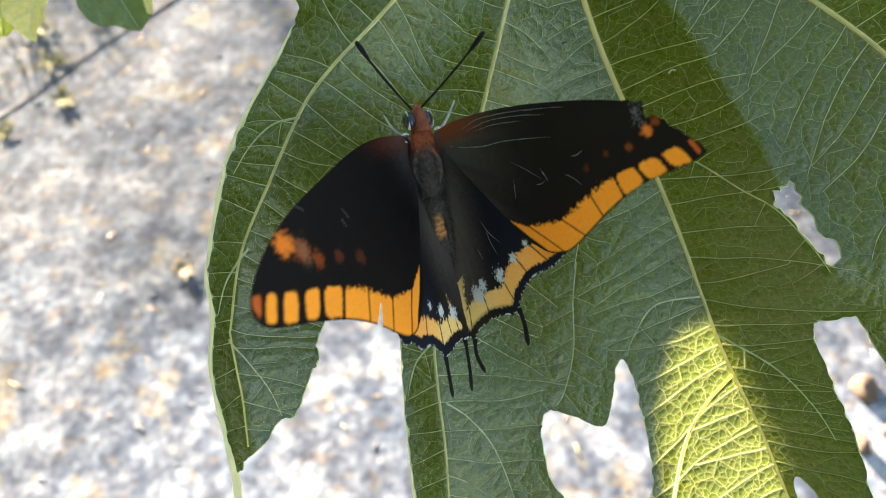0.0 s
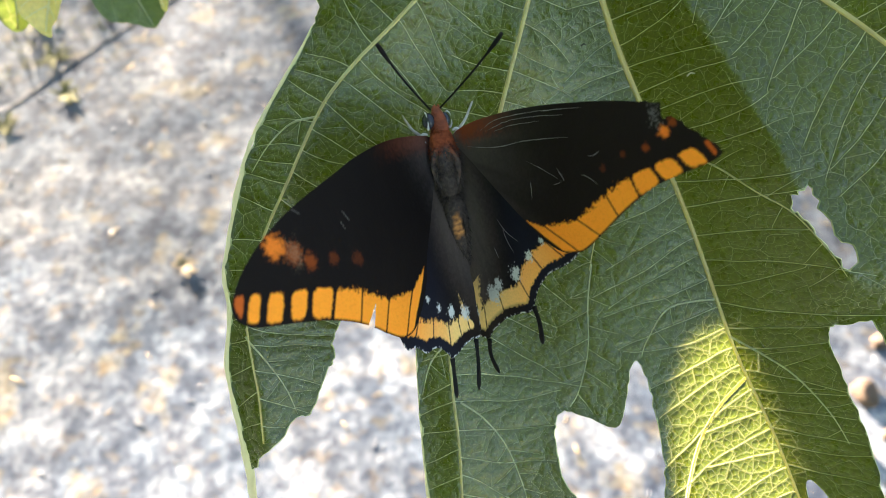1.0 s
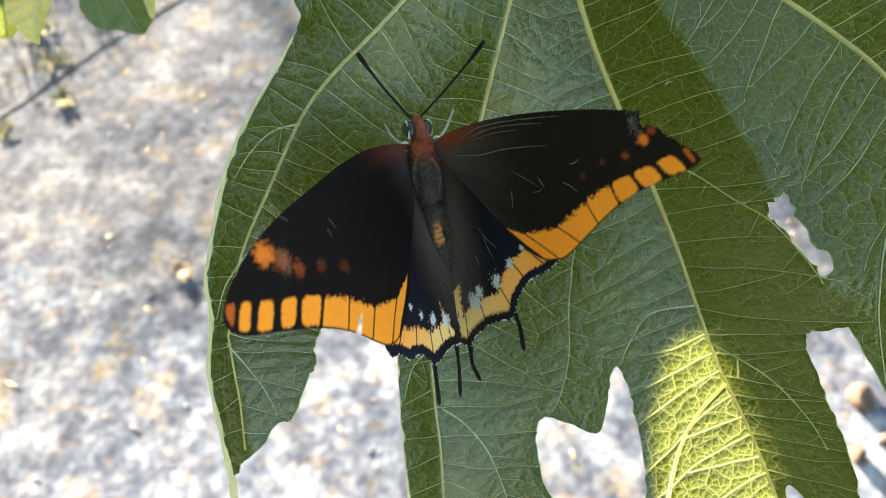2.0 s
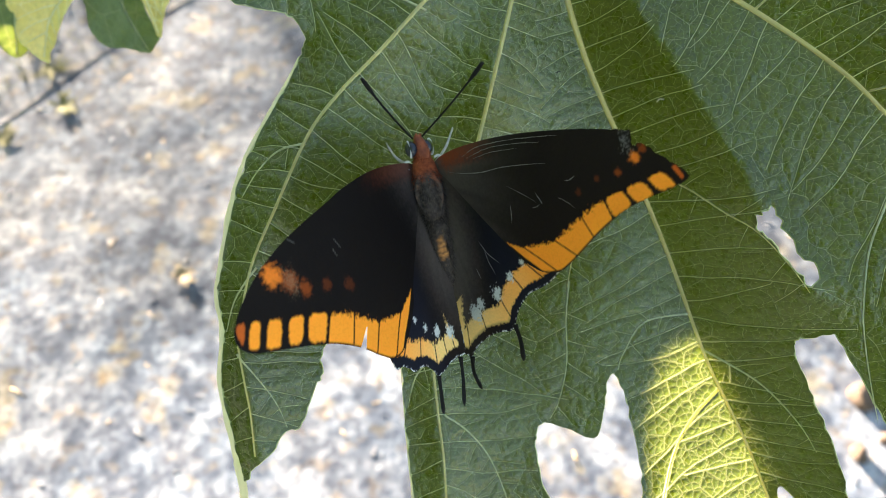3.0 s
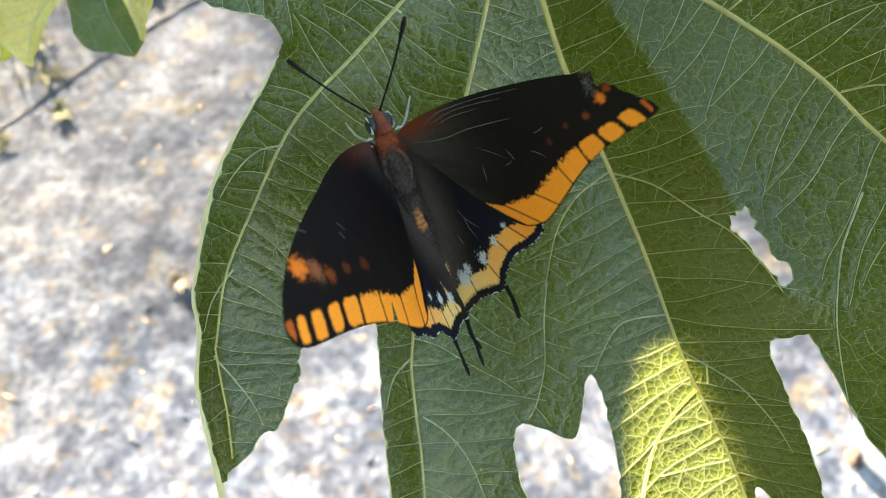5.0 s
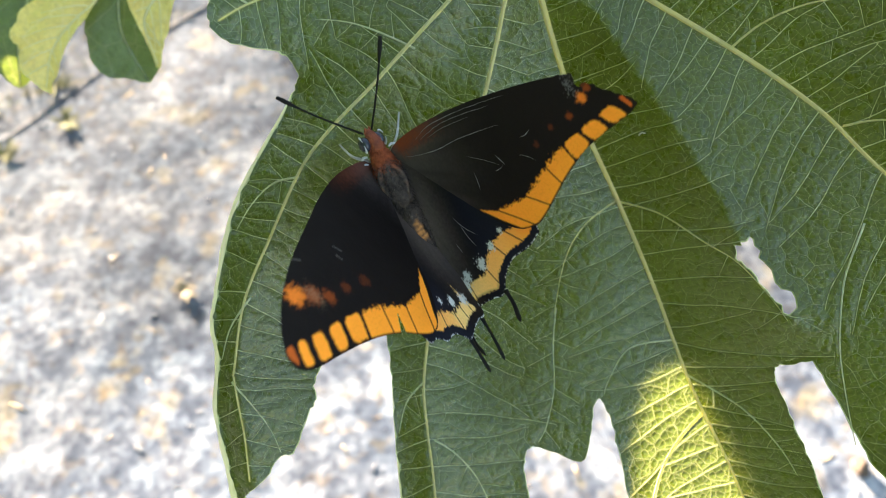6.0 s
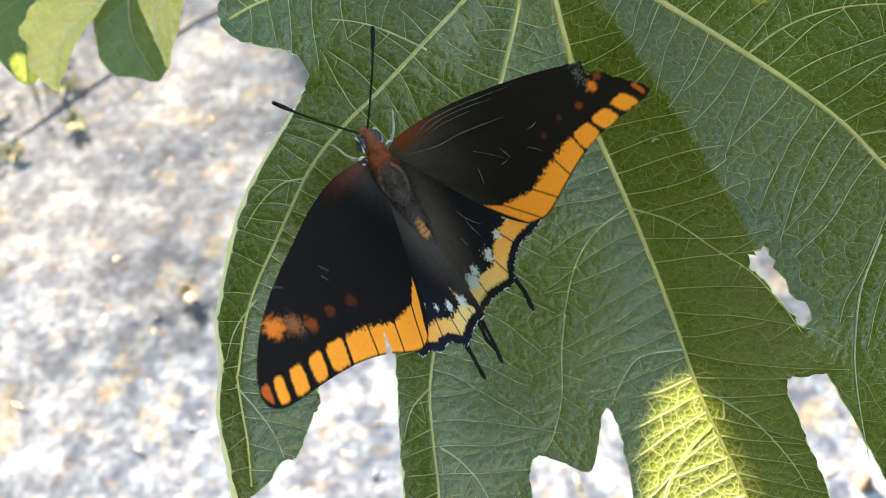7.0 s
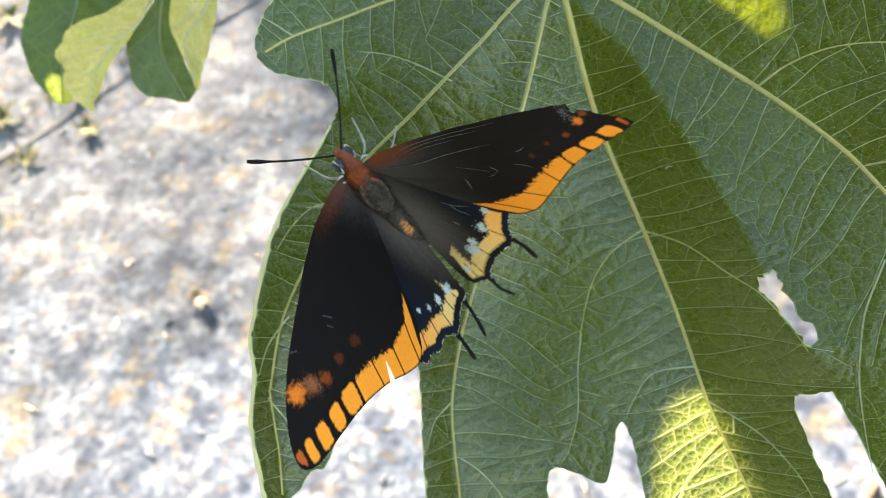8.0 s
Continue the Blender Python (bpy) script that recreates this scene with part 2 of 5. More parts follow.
def cut_sheet(outline, holes, step):
    """A fine sheet of quads inside an outline, its rim drawn onto the outline. Flat points and faces."""
    lo, hi = outline.min(0) - step, outline.max(0) + step
    nx, ny = (np.ceil((hi - lo) / step)).astype(int)
    gx, gy = np.meshgrid(lo[0] + step * np.arange(nx + 1), lo[1] + step * np.arange(ny + 1))
    pts = np.stack([gx.ravel(), gy.ravel()], 1)
    ix, iy = np.meshgrid(np.arange(nx), np.arange(ny))
    a = (iy * (nx + 1) + ix).ravel()
    quads = np.stack([a, a + 1, a + nx + 2, a + nx + 1], 1)
    mid = pts[quads].mean(1)
    keep = inside(mid, outline)
    for hole in holes:
        keep &= ~inside(mid, hole)
    quads = quads[keep]
    count = np.bincount(quads.ravel(), minlength=len(pts))
    rim = np.nonzero((count > 0) & (count < 4))[0]
    best, where, _ = nearest(pts[rim], outline, True)
    for hole in holes:
        d, w, _ = nearest(pts[rim], hole, True)
        win = d < best
        best[win], where[win] = d[win], w[win]
    near = best < 1.5 * step
    pts[rim[near]] = where[near]
    used = np.nonzero(count)[0]
    back = np.full(len(pts), -1)
    back[used] = np.arange(len(used))
    return pts[used], back[quads]


def mesh_of(name, verts, faces, smooth=True):
    me = bpy.data.meshes.new(name)
    me.from_pydata([tuple(v) for v in np.asarray(verts).tolist()], [], [tuple(f) for f in (faces.tolist() if hasattr(faces, "tolist") else faces)])
    if smooth:
        me.polygons.foreach_set("use_smooth", np.ones(len(me.polygons), bool))
    me.update()
    return me


def part(name, data, material, parent=None, label=""):
    """One mesh object under a thing or a part; data is a bmesh or a mesh."""
    if isinstance(data, bmesh.types.BMesh):
        me = bpy.data.meshes.new(name)
        data.to_mesh(me)
        data.free()
        me.polygons.foreach_set("use_smooth", np.ones(len(me.polygons), bool))
        data = me
    if not data.materials:
        data.materials.append(material)
    ob = new(name, data)
    if parent:
        ob.parent = parent
    return tagged(ob, label)


def tube(points, radii, sides=6, squash=1.0):
    """A tapered round tube along points in space, with closed ends."""
    p = np.array(points, float)
    r = np.broadcast_to(np.asarray(radii, float), (len(p),))
    t = np.gradient(p, axis=0)
    t /= np.linalg.norm(t, axis=1)[:, None] + 1e-12
    up = np.where(np.abs(t[:, 2:3]) < 0.9, np.array([[0, 0, 1.0]]), np.array([[1.0, 0, 0]]))
    side = np.cross(t, up)
    side /= np.linalg.norm(side, axis=1)[:, None]
    top = np.cross(side, t)
    ang = np.arange(sides) * 2 * math.pi / sides
    ring = p[:, None] + r[:, None, None] * (np.cos(ang)[None, :, None] * side[:, None] + squash * np.sin(ang)[None, :, None] * top[:, None])
    verts = ring.reshape(-1, 3)
    faces = []
    for i in range(len(p) - 1):
        for k in range(sides):
            j = (k + 1) % sides
            faces.append((i * sides + k, i * sides + j, (i + 1) * sides + j, (i + 1) * sides + k))
    faces.append(tuple(range(sides))[::-1])
    faces.append(tuple((len(p) - 1) * sides + k for k in range(sides)))
    return verts, faces


def tube_mesh(name, points, radii, sides=6, squash=1.0):
    return mesh_of(name, *tube(points, radii, sides, squash))


def blob(sections, sides=16):
    """A closed body of round sections: (along y, centre z, half width, half height)."""
    s = spline(sections, 4)
    ang = np.arange(sides) * 2 * math.pi / sides
    verts = np.array([[w * math.cos(a), y, z + h * math.sin(a)] for y, z, w, h in s for a in ang])
    faces = [(i * sides + k, i * sides + (k + 1) % sides, (i + 1) * sides + (k + 1) % sides, (i + 1) * sides + k) for i in range(len(s) - 1) for k in range(sides)]
    faces += [tuple(range(sides))[::-1], tuple((len(s) - 1) * sides + k for k in range(sides))]
    return verts, faces


def value_noise(q, scale, seed):
    """Smooth noise between -1 and 1 over flat points."""
    table = np.random.default_rng(1000 + seed).uniform(-1, 1, (256, 256))
    p = np.asarray(q, float)[:, :2] * scale + 1000.3
    i = np.floor(p).astype(int)
    f = p - i
    f = f * f * (3 - 2 * f)
    x0, y0, x1, y1 = i[:, 0] % 256, i[:, 1] % 256, (i[:, 0] + 1) % 256, (i[:, 1] + 1) % 256
    return (table[x0, y0] * (1 - f[:, 0]) + table[x1, y0] * f[:, 0]) * (1 - f[:, 1]) + (table[x0, y1] * (1 - f[:, 0]) + table[x1, y1] * f[:, 0]) * f[:, 1]


MM = 0.001

# ---- the ground ----
def ground_height(x, y):
    """Clods and hollows of dry soil near the leaf, level further out."""
    clod = 0.0008 * noise.noise((x * 10, y * 10, 4)) + 0.0004 * noise.noise((x * 23, y * 23, 9)) + 0.0003 * noise.noise((x * 55, y * 55, 2))
    return 0.007 * noise.noise((x * 3, y * 3, 0)) + clod


def build_ground():
    # one sheet: fine near the leaf, wide cells out to the horizon
    xs = np.concatenate([-np.geomspace(600, 1.6, 16), np.linspace(-1.5, 1.4, 330), np.geomspace(1.5, 600, 16)])
    ys = np.concatenate([-np.geomspace(600, 0.5, 16), np.linspace(-0.4, 2.6, 340), np.geomspace(2.7, 600, 16)])
    gx, gy = np.meshgrid(xs, ys)
    z = np.array([ground_height(x, y) if -1.55 < x < 1.45 and -0.45 < y < 2.65 else 0.0 for x, y in zip(gx.ravel().tolist(), gy.ravel().tolist())])
    n = len(xs)
    a = (np.arange(len(ys) - 1)[:, None] * n + np.arange(n - 1)).ravel()
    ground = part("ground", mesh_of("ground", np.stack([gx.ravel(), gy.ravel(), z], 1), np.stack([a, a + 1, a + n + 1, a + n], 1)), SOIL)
    tagged(ground, "dry pale soil ground in bright sunlight, out of focus", kind="structure")
    ball = bmesh.new()
    bmesh.ops.create_icosphere(ball, subdivisions=1, radius=1)
    bv = np.array([v.co[:] for v in ball.verts])
    bf = np.array([[v.index for v in f.verts] for f in ball.faces])
    ball.free()
    rng = np.random.default_rng(5)
    for name, label, mat, count, lo, hi, flat in (("pebbles", "pale pebbles and clods scattered over the dry ground", STONE, 1500, 0.003, 0.009, 0.14), ("straw", "dry yellow plant litter strewn over the ground", DRY, 900, 0.004, 0.016, 0.05)):
        verts, faces = [], []
        for i in range(count):
            x, y = rng.uniform(-1.5, 1.4), rng.uniform(-0.3, 2.4)
            size = lo + (hi - lo) * rng.random() ** 2.5
            shape = bv * rng.uniform(0.75, 1.25, bv.shape) * size * [rng.uniform(0.8, 1.5), rng.uniform(0.7, 1.1) if flat > 0.3 else 0.14, flat]
            turn = rng.uniform(0, 6.3)
            c, s = math.cos(turn), math.sin(turn)
            shape = np.stack([shape[:, 0] * c - shape[:, 1] * s, shape[:, 0] * s + shape[:, 1] * c, shape[:, 2]], 1)
            faces.append(bf + len(verts) * len(bv))
            verts.append(shape + [x, y, ground_height(x, y) + size * flat * 0.3])
        tagged(part(name, mesh_of(name, np.concatenate(verts), np.concatenate(faces)), mat), label, "ground litter", kind="stuff")


def build_dry_grass():
    """Short dry and green blades on the strip of ground beyond the dark line."""
    rng = np.random.default_rng(41)
    verts, faces = [], []
    while len(faces) < 2600:
        x, y = rng.uniform(-1.3, -0.1), rng.uniform(0.8, 2.4)
        past = (y - 1.0) - (x + 0.78) * 1.28
        if past < 0.03 or value_noise(np.array([[x, y]]), 6, 4)[0] < -0.15 or rng.random() > 0.35 + past:
            continue
        lean, tall, w = rng.uniform(0, 6.3), rng.uniform(0.012, 0.045), rng.uniform(0.001, 0.0025)
        foot = np.array([x, y, ground_height(x, y)])
        tip = foot + [tall * 0.9 * math.cos(lean), tall * 0.9 * math.sin(lean), tall * 0.7]
        side = np.array([-math.sin(lean), math.cos(lean), 0]) * w
        n = len(verts)
        verts += [foot - side, foot + side, tip]
        faces.append((n, n + 1, n + 2))
    tagged(part("grass", mesh_of("grass", verts, faces, False), WEED), "short dry yellow-green grass on bare soil", "grass", kind="stuff")


def build_dark_line():
    # thin half-sunk tube that draws a dark line across the soil
    p = spline([(-1.5, 0.40), (-1.1, 0.68), (-0.831, 0.93), (-0.66, 1.16), (-0.50, 1.36), (-0.25, 1.62)], 6)
    pts = [(x, y, ground_height(x, y) - 0.0006 + 0.0006 * math.sin(9 * x)) for x, y in p]
    tagged(part("dark_line", tube_mesh("dark_line", pts, np.linspace(0.0032, 0.0018, len(pts)), 8), BARK), "thin dark line along the dry soil", "branch")


def build_rock(x, y, size, seed):
    rng = np.random.default_rng(seed)
    ball = bmesh.new()
    bmesh.ops.create_icosphere(ball, subdivisions=3, radius=size)
    push = rng.normal(0, 1, (5, 3))
    for v in ball.verts:
        n = v.co.normalized()
        lump = sum(0.16 * math.sin(3 * n.dot(Vector(p)) + i) for i, p in enumerate(push))
        v.co = Vector((v.co.x * 1.25, v.co.y, v.co.z * 0.7)) * (1 + 0.5 * lump)
    rock = part("rock", ball, RUSTY)
    rock.location, rock.rotation_euler = (x, y, ground_height(x, y) + size * 0.35), (0, 0, rng.uniform(0, 6))
    tagged(rock, "rounded rusty brown rock half sunk in soil", "rock", "rocks on the ground")


def build_weed(x, y, size, seed, material, label):
    rng = random.Random(seed)
    base = new("weed")
    base.location = (x, y, ground_height(x, y))
    for i in range(16):
        a, reach, tall = rng.uniform(0, 6.28), size * rng.uniform(0.4, 1.0), size * rng.uniform(0.08, 0.22)
        w = size * rng.uniform(0.05, 0.11)
        verts, faces = [], []
        for k in range(6):
            s = k / 5
            r, z, half = reach * s, tall * (1.6 * s - 0.9 * s * s), w * (0.35 + 1.3 * s) * (1 - s**3) + 0.0006
            for e, lift in ((-1, 0.25), (0, 0), (1, 0.25)):
                verts.append((r * math.cos(a) - e * half * math.sin(a), r * math.sin(a) + e * half * math.cos(a), z + lift * half))
        for k in range(5):
            for e in (0, 1):
                faces.append((3 * k + e, 3 * k + e + 1, 3 * k + e + 4, 3 * k + e + 3))
        part("leaf", mesh_of("leaf", verts, faces), material, base)
    tagged(base, label, "weed", "weeds on the ground")


# ---- the fig leaf ----
LEAF_POSE = pose(*(0.00000, 0.06591, 0.88886, 44.984, -3.799, -3.788))
SURFACE = (-1.28, -7.58, -1.58, 11.99, 1.91, 1.8)
V0 = [(13.6, 55.6), (2.6, 54.6), (-9.9, 52.2), (-20.3, 48.1), (-27, 45.2), (-31, 42.6)]
V1 = [(13.6, 55.6), (8, 51.4), (2.1, 44.8), (-8.3, 33.7), (-15, 26.9), (-19.7, 20.6), (-24.3, 10.1), (-28.1, 0.6), (-29.8, -10), (-29.8, -12), (-28.3, -20.4), (-27.7, -28.1)]
V2 = [(13.6, 55.6), (12.4, 51.6), (9, 35), (2.1, 6.3), (-0.4, -4.4), (-1.3, -14.3), (-0.5, -22.4), (0.8, -31.8), (1.8, -46.9), (2.3, -54.1)]
V3 = [(13.6, 55.6), (15.1, 51.9), (21.8, 32.8), (30.3, 14.8), (36.6, 0.4), (43, -15.9), (50, -30), (58.6, -50.8), (62.8, -61.4)]
V4 = [(13.6, 55.6), (23, 51.9), (44.5, 38.4), (55.5, 30), (62, 23.2), (69.8, 14.8), (75.3, 5.1)]
V5 = [(13.6, 55.6), (27.8, 56.8), (43.4, 57.3), (53.7, 57.1), (62.8, 57.4)]
CREASE = [(17.8, 50.1), (25, 44), (33.2, 31.8), (42, 18.1), (46.4, 9.7), (53, -0.8)]
BRANCHES = {
    'b1': [(29.8, 14.9), (24.7, 10.8), (21.6, 4.8), (20, -4.1)],
    'b2': [(29.8, 14.9), (36.1, 13.4), (42.4, 9.4), (46.5, 6.9), (50.7, 2.3), (53.2, -1.2)],
    'b3': [(44.9, -20.4), (40.8, -24.6), (38, -29.7), (36.6, -35.4), (36, -40.7)],
    'b4': [(-20, 19.4), (-24.3, 18.3), (-27.7, 15.1), (-30.1, 11.2)],
    'b5': [(0.6, -23.7), (4.1, -26.4), (7.6, -30.7), (10.3, -36.7), (11.7, -41.3)],
    'b6': [(-1.3, -14.3), (-4.1, -17.7), (-5.3, -22.8)],
    'b7': [(44.5, 38.4), (48.2, 41.6), (53.2, 43.8), (59, 44.3), (64.5, 43.5)],
    'b8': [(59.2, 27), (63.4, 27.8), (68.2, 26.7)],
    'b9': [(20.3, -3), (19.9, -9), (20.1, -16.4), (18.9, -22.6), (17.6, -25.2)],
    'b10': [(42, -13.8), (49.7, -17.5), (54.9, -22.5), (57.9, -27.1)],
    'b11': [(40.1, -8.1), (32.6, -9.3), (29.2, -14.5), (28.4, -17.1)],
    'b12': [(-27.2, 1), (-30.5, -3.9), (-32.1, -9)],
    'b13': [(-30.2, -12.1), (-27.5, -15.5), (-24.7, -20.1), (-23.2, -24.1)],
    'b14': [(-2.2, 38.7), (-7.8, 41.3), (-12.4, 42.8), (-16.9, 43.3)],
    'b15': [(-27, 45.2), (-30.1, 47.1), (-31.5, 47.8)],
    'b16': [(62.5, 13.4), (60.3, 4.9), (60.3, -3.7), (62.2, -12.7), (64, -19.7)],
}
RIM_UPPER = [(5.9, 61.5), (-6.5, 62), (-16.8, 58.9), (-23.5, 55.5), (-28.4, 52.2), (-31.3, 47.8), (-32.2, 44.4), (-31.7, 41.2), (-28.8, 39.3), (-23.9, 38.7), (-21.6, 37.2), (-20.7, 34.7)]
RIM_LEFT = [(-21.8, 32.3), (-23.8, 28.1), (-29.5, 16.9), (-31.5, 9.6), (-32.9, 0.7), (-33.4, -4.1), (-32.5, -9), (-33, -17.5), (-31.6, -25.2), (-30.5, -29.6), (-29.9, -33)]
RIM_LEFT_IN = [(-28.5, -30.5), (-25.5, -27.8), (-23.4, -24.6), (-21.5, -24.3), (-20.2, -20.7), (-19.2, -17.9), (-18.5, -16.7), (-18.5, -13.4), (-16.5, -9), (-12.2, -3), (-8.3, -5.8), (-7, -10.9)]
RIM_SECOND = [(-6.4, -15.9), (-5.8, -22.6), (-4.8, -31.4), (-3.4, -40.3), (-0.8, -50), (2.7, -57.6), (8, -59.4), (14.1, -53.3), (19.3, -45), (19.7, -40.5), (17, -36.9), (15.5, -31.4), (15.3, -27.7), (16.7, -25.8), (20, -26.7), (24.3, -28.3)]
RIM_THIRD = [(25.6, -27), (26.3, -23.3), (26.6, -19.3), (27.5, -17.7), (28.8, -19), (30.3, -23.2), (31.8, -29.4), (32.8, -35.1), (33.3, -40.9), (37.1, -54.1), (45.8, -63.9), (57.3, -68.5), (65.2, -62.4), (66.2, -48.6), (64, -38.5), (62.7, -34.7), (60.5, -28), (57.9, -21.6), (55.4, -15.8), (53.5, -11.7)]
RIM_RIGHT = [(53.3, -9.4), (54.9, -8.4), (57.1, -7.5), (57.7, -7.6), (59.9, -10.9), (63.4, -17.1), (66.6, -22.6), (72, -27.8), (78.7, -26.6), (81.4, -15.5), (81.8, -2.7), (81.3, 12.6), (79.1, 30.7), (75.9, 48.2), (71.6, 58.8), (61.8, 65.9), (49.2, 68.6), (31.2, 67), (19.8, 64.5), (14, 57)]
HOLE = [(46.3, 9.6), (47.6, 10.6), (48.8, 10.2), (49.3, 8.1), (50.9, 6.2), (51.3, 4), (53.7, 3), (54.3, 0.9), (53, -0.3), (51.5, 1.4), (50.3, 2.7), (48.8, 4.9), (47.1, 6.8), (46.2, 7.6)]
LOW_HOLE = [(54.1, -35.8), (54.6, -34.8), (55.9, -35.7), (56.9, -36.9), (57.5, -38.6), (56.2, -39.8), (54.8, -38.5)]
PATCH = [(36.2, -14.5), (42.2, -12.7), (45.7, -19.8), (49.9, -28.5), (54.8, -39.6), (58.3, -48.9), (45.5, -50), (35.9, -40.7), (33.8, -32), (33.9, -23.2)]
TOP_PATCH = [(34.1, 54), (39.6, 50.1), (44.4, 46.3), (46.8, 48.5), (44.5, 53.3), (39.8, 56)]


def leaf_height(q):
    """Height of the blade over its mean plane, in mm: a dished sheet, folded along veins and creases."""
    u, v = q[:, 0] / 50, q[:, 1] / 50
    c = SURFACE
    z = c[0] + c[1] * u + c[2] * v + c[3] * u * u + c[4] * u * v + c[5] * v * v
    for line, rise, width in ((V3, -9, 12), (V1, 5, 8), (V2, 3.5, 6), (CREASE, 6, 9), (V4, -2, 8), (RIM_LEFT, -5, 8)):
        d, _, _ = nearest(q, line)
        z = z + rise * np.exp(-np.sqrt(d * d + 0.6) / width)
    return z - 7 * np.exp(-((q[:, 0] - 3) ** 2 + (q[:, 1] - 3) ** 2) / 338)


def leaf_ripple(q):
    return 0.45 * value_noise(q, 0.09, 3) + 0.06 * value_noise(q, 0.4, 8)


def on_leaf(q, lift=0.0):
    q = np.asarray(q, float)
    return np.column_stack([q, leaf_height(q) + leaf_ripple(q) + lift]) * MM


def samples(line, step):
    """Points at even steps along a flat line."""
    p = np.asarray(line, float)
    run = np.concatenate([[0], np.cumsum(np.hypot(*np.diff(p, axis=0).T))])
    at = np.arange(0, run[-1], step)
    return np.column_stack([np.interp(at, run, p[:, 0]), np.interp(at, run, p[:, 1])])


def finder(groups):
    """A search tree over flat points; find() gives the group that a point belongs to by its index."""
    count = sum(len(g) for g in groups)
    tree, owner = kdtree.KDTree(count), np.zeros(count, int)
    k = 0
    for i, g in enumerate(groups):
        for x, y in g.tolist():
            tree.insert((x, y, 0), k)
            owner[k] = i
            k += 1
    tree.balance()
    return tree, owner


def grow_side_veins(lines, mains, outline, holes):
    """Side veins that leave the larger ones on both sides like rungs, until they meet something."""
    rng = np.random.default_rng(17)
    tree, owner = finder([samples(line, 0.3) for line in lines[:mains]])
    taken = np.zeros((0, 2))
    grown = []
    lo = outline.min(0) - 1
    nx, ny = (np.ceil((outline.max(0) + 1 - lo) / 0.3)).astype(int)
    gx, gy = np.meshgrid(lo[0] + 0.3 * np.arange(nx), lo[1] + 0.3 * np.arange(ny), indexing="ij")
    grid = np.column_stack([gx.ravel(), gy.ravel()])
    blade = inside(grid, outline)
    for hole in holes:
        blade &= ~inside(grid, hole)
    blade = blade.reshape(nx, ny)
    for i, line in enumerate(lines):
        pts = samples(line, 0.25)
        way = np.gradient(pts, axis=0)
        way /= np.hypot(*way.T)[:, None]
        main = i < mains
        space = 3.7 if main else 3.4
        for side in (-1, 1):
            at = 2.0 + rng.uniform(0, space)
            while at < len(pts) * 0.25 - 1.0:
                k = int(at / 0.25)
                at += space * rng.uniform(0.72, 1.3)
                turn = side * radians((91 - 24 * k / len(pts) if side > 0 or i != 3 else 90) + rng.normal(0, 4) if main else 66 + rng.normal(0, 7))
                w = way[k]
                d = np.array([w[0] * math.cos(turn) - w[1] * math.sin(turn), w[0] * math.sin(turn) + w[1] * math.cos(turn)])
                p, trail = pts[k].copy(), [pts[k].copy()]
                bend = side * rng.uniform(-0.012, 0.008)
                wave, limit, past = 0.0, (21 if main else 5) * rng.uniform(0.7, 1.1), rng.uniform(0.3, 2.2)
                while len(trail) * 0.45 < limit:
                    wave = 0.5 * wave + rng.normal(0, 0.045)
                    c, s = math.cos(bend * 0.45 + wave * 0.5), math.sin(bend * 0.45 + wave * 0.5)
                    d = np.array([d[0] * c - d[1] * s, d[0] * s + d[1] * c])
                    p = p + d * 0.45
                    _, n, far = tree.find((p[0], p[1], 0))
                    if main and owner[n] != i:
                        past -= 0.45
                        if past < 0 or far < 0.35:
                            if far < 0.35:
                                trail.append(p.copy())
                            break
                    if len(trail) > 2 and len(taken) and np.min(((taken - p) ** 2).sum(1)) < 0.16:
                        trail.append(taken[np.argmin(((taken - p) ** 2).sum(1))])
                        break
                    cell = np.round((p - lo) / 0.3).astype(int)
                    if not blade[min(max(cell[0], 0), nx - 1), min(max(cell[1], 0), ny - 1)]:
                        break
                    trail.append(p.copy())
                if len(trail) > 4:
                    trail = np.array(trail)
                    grown.append((trail, 0.075 if main else 0.05))
                    taken = np.vstack([taken, trail[2:]])
    return grown


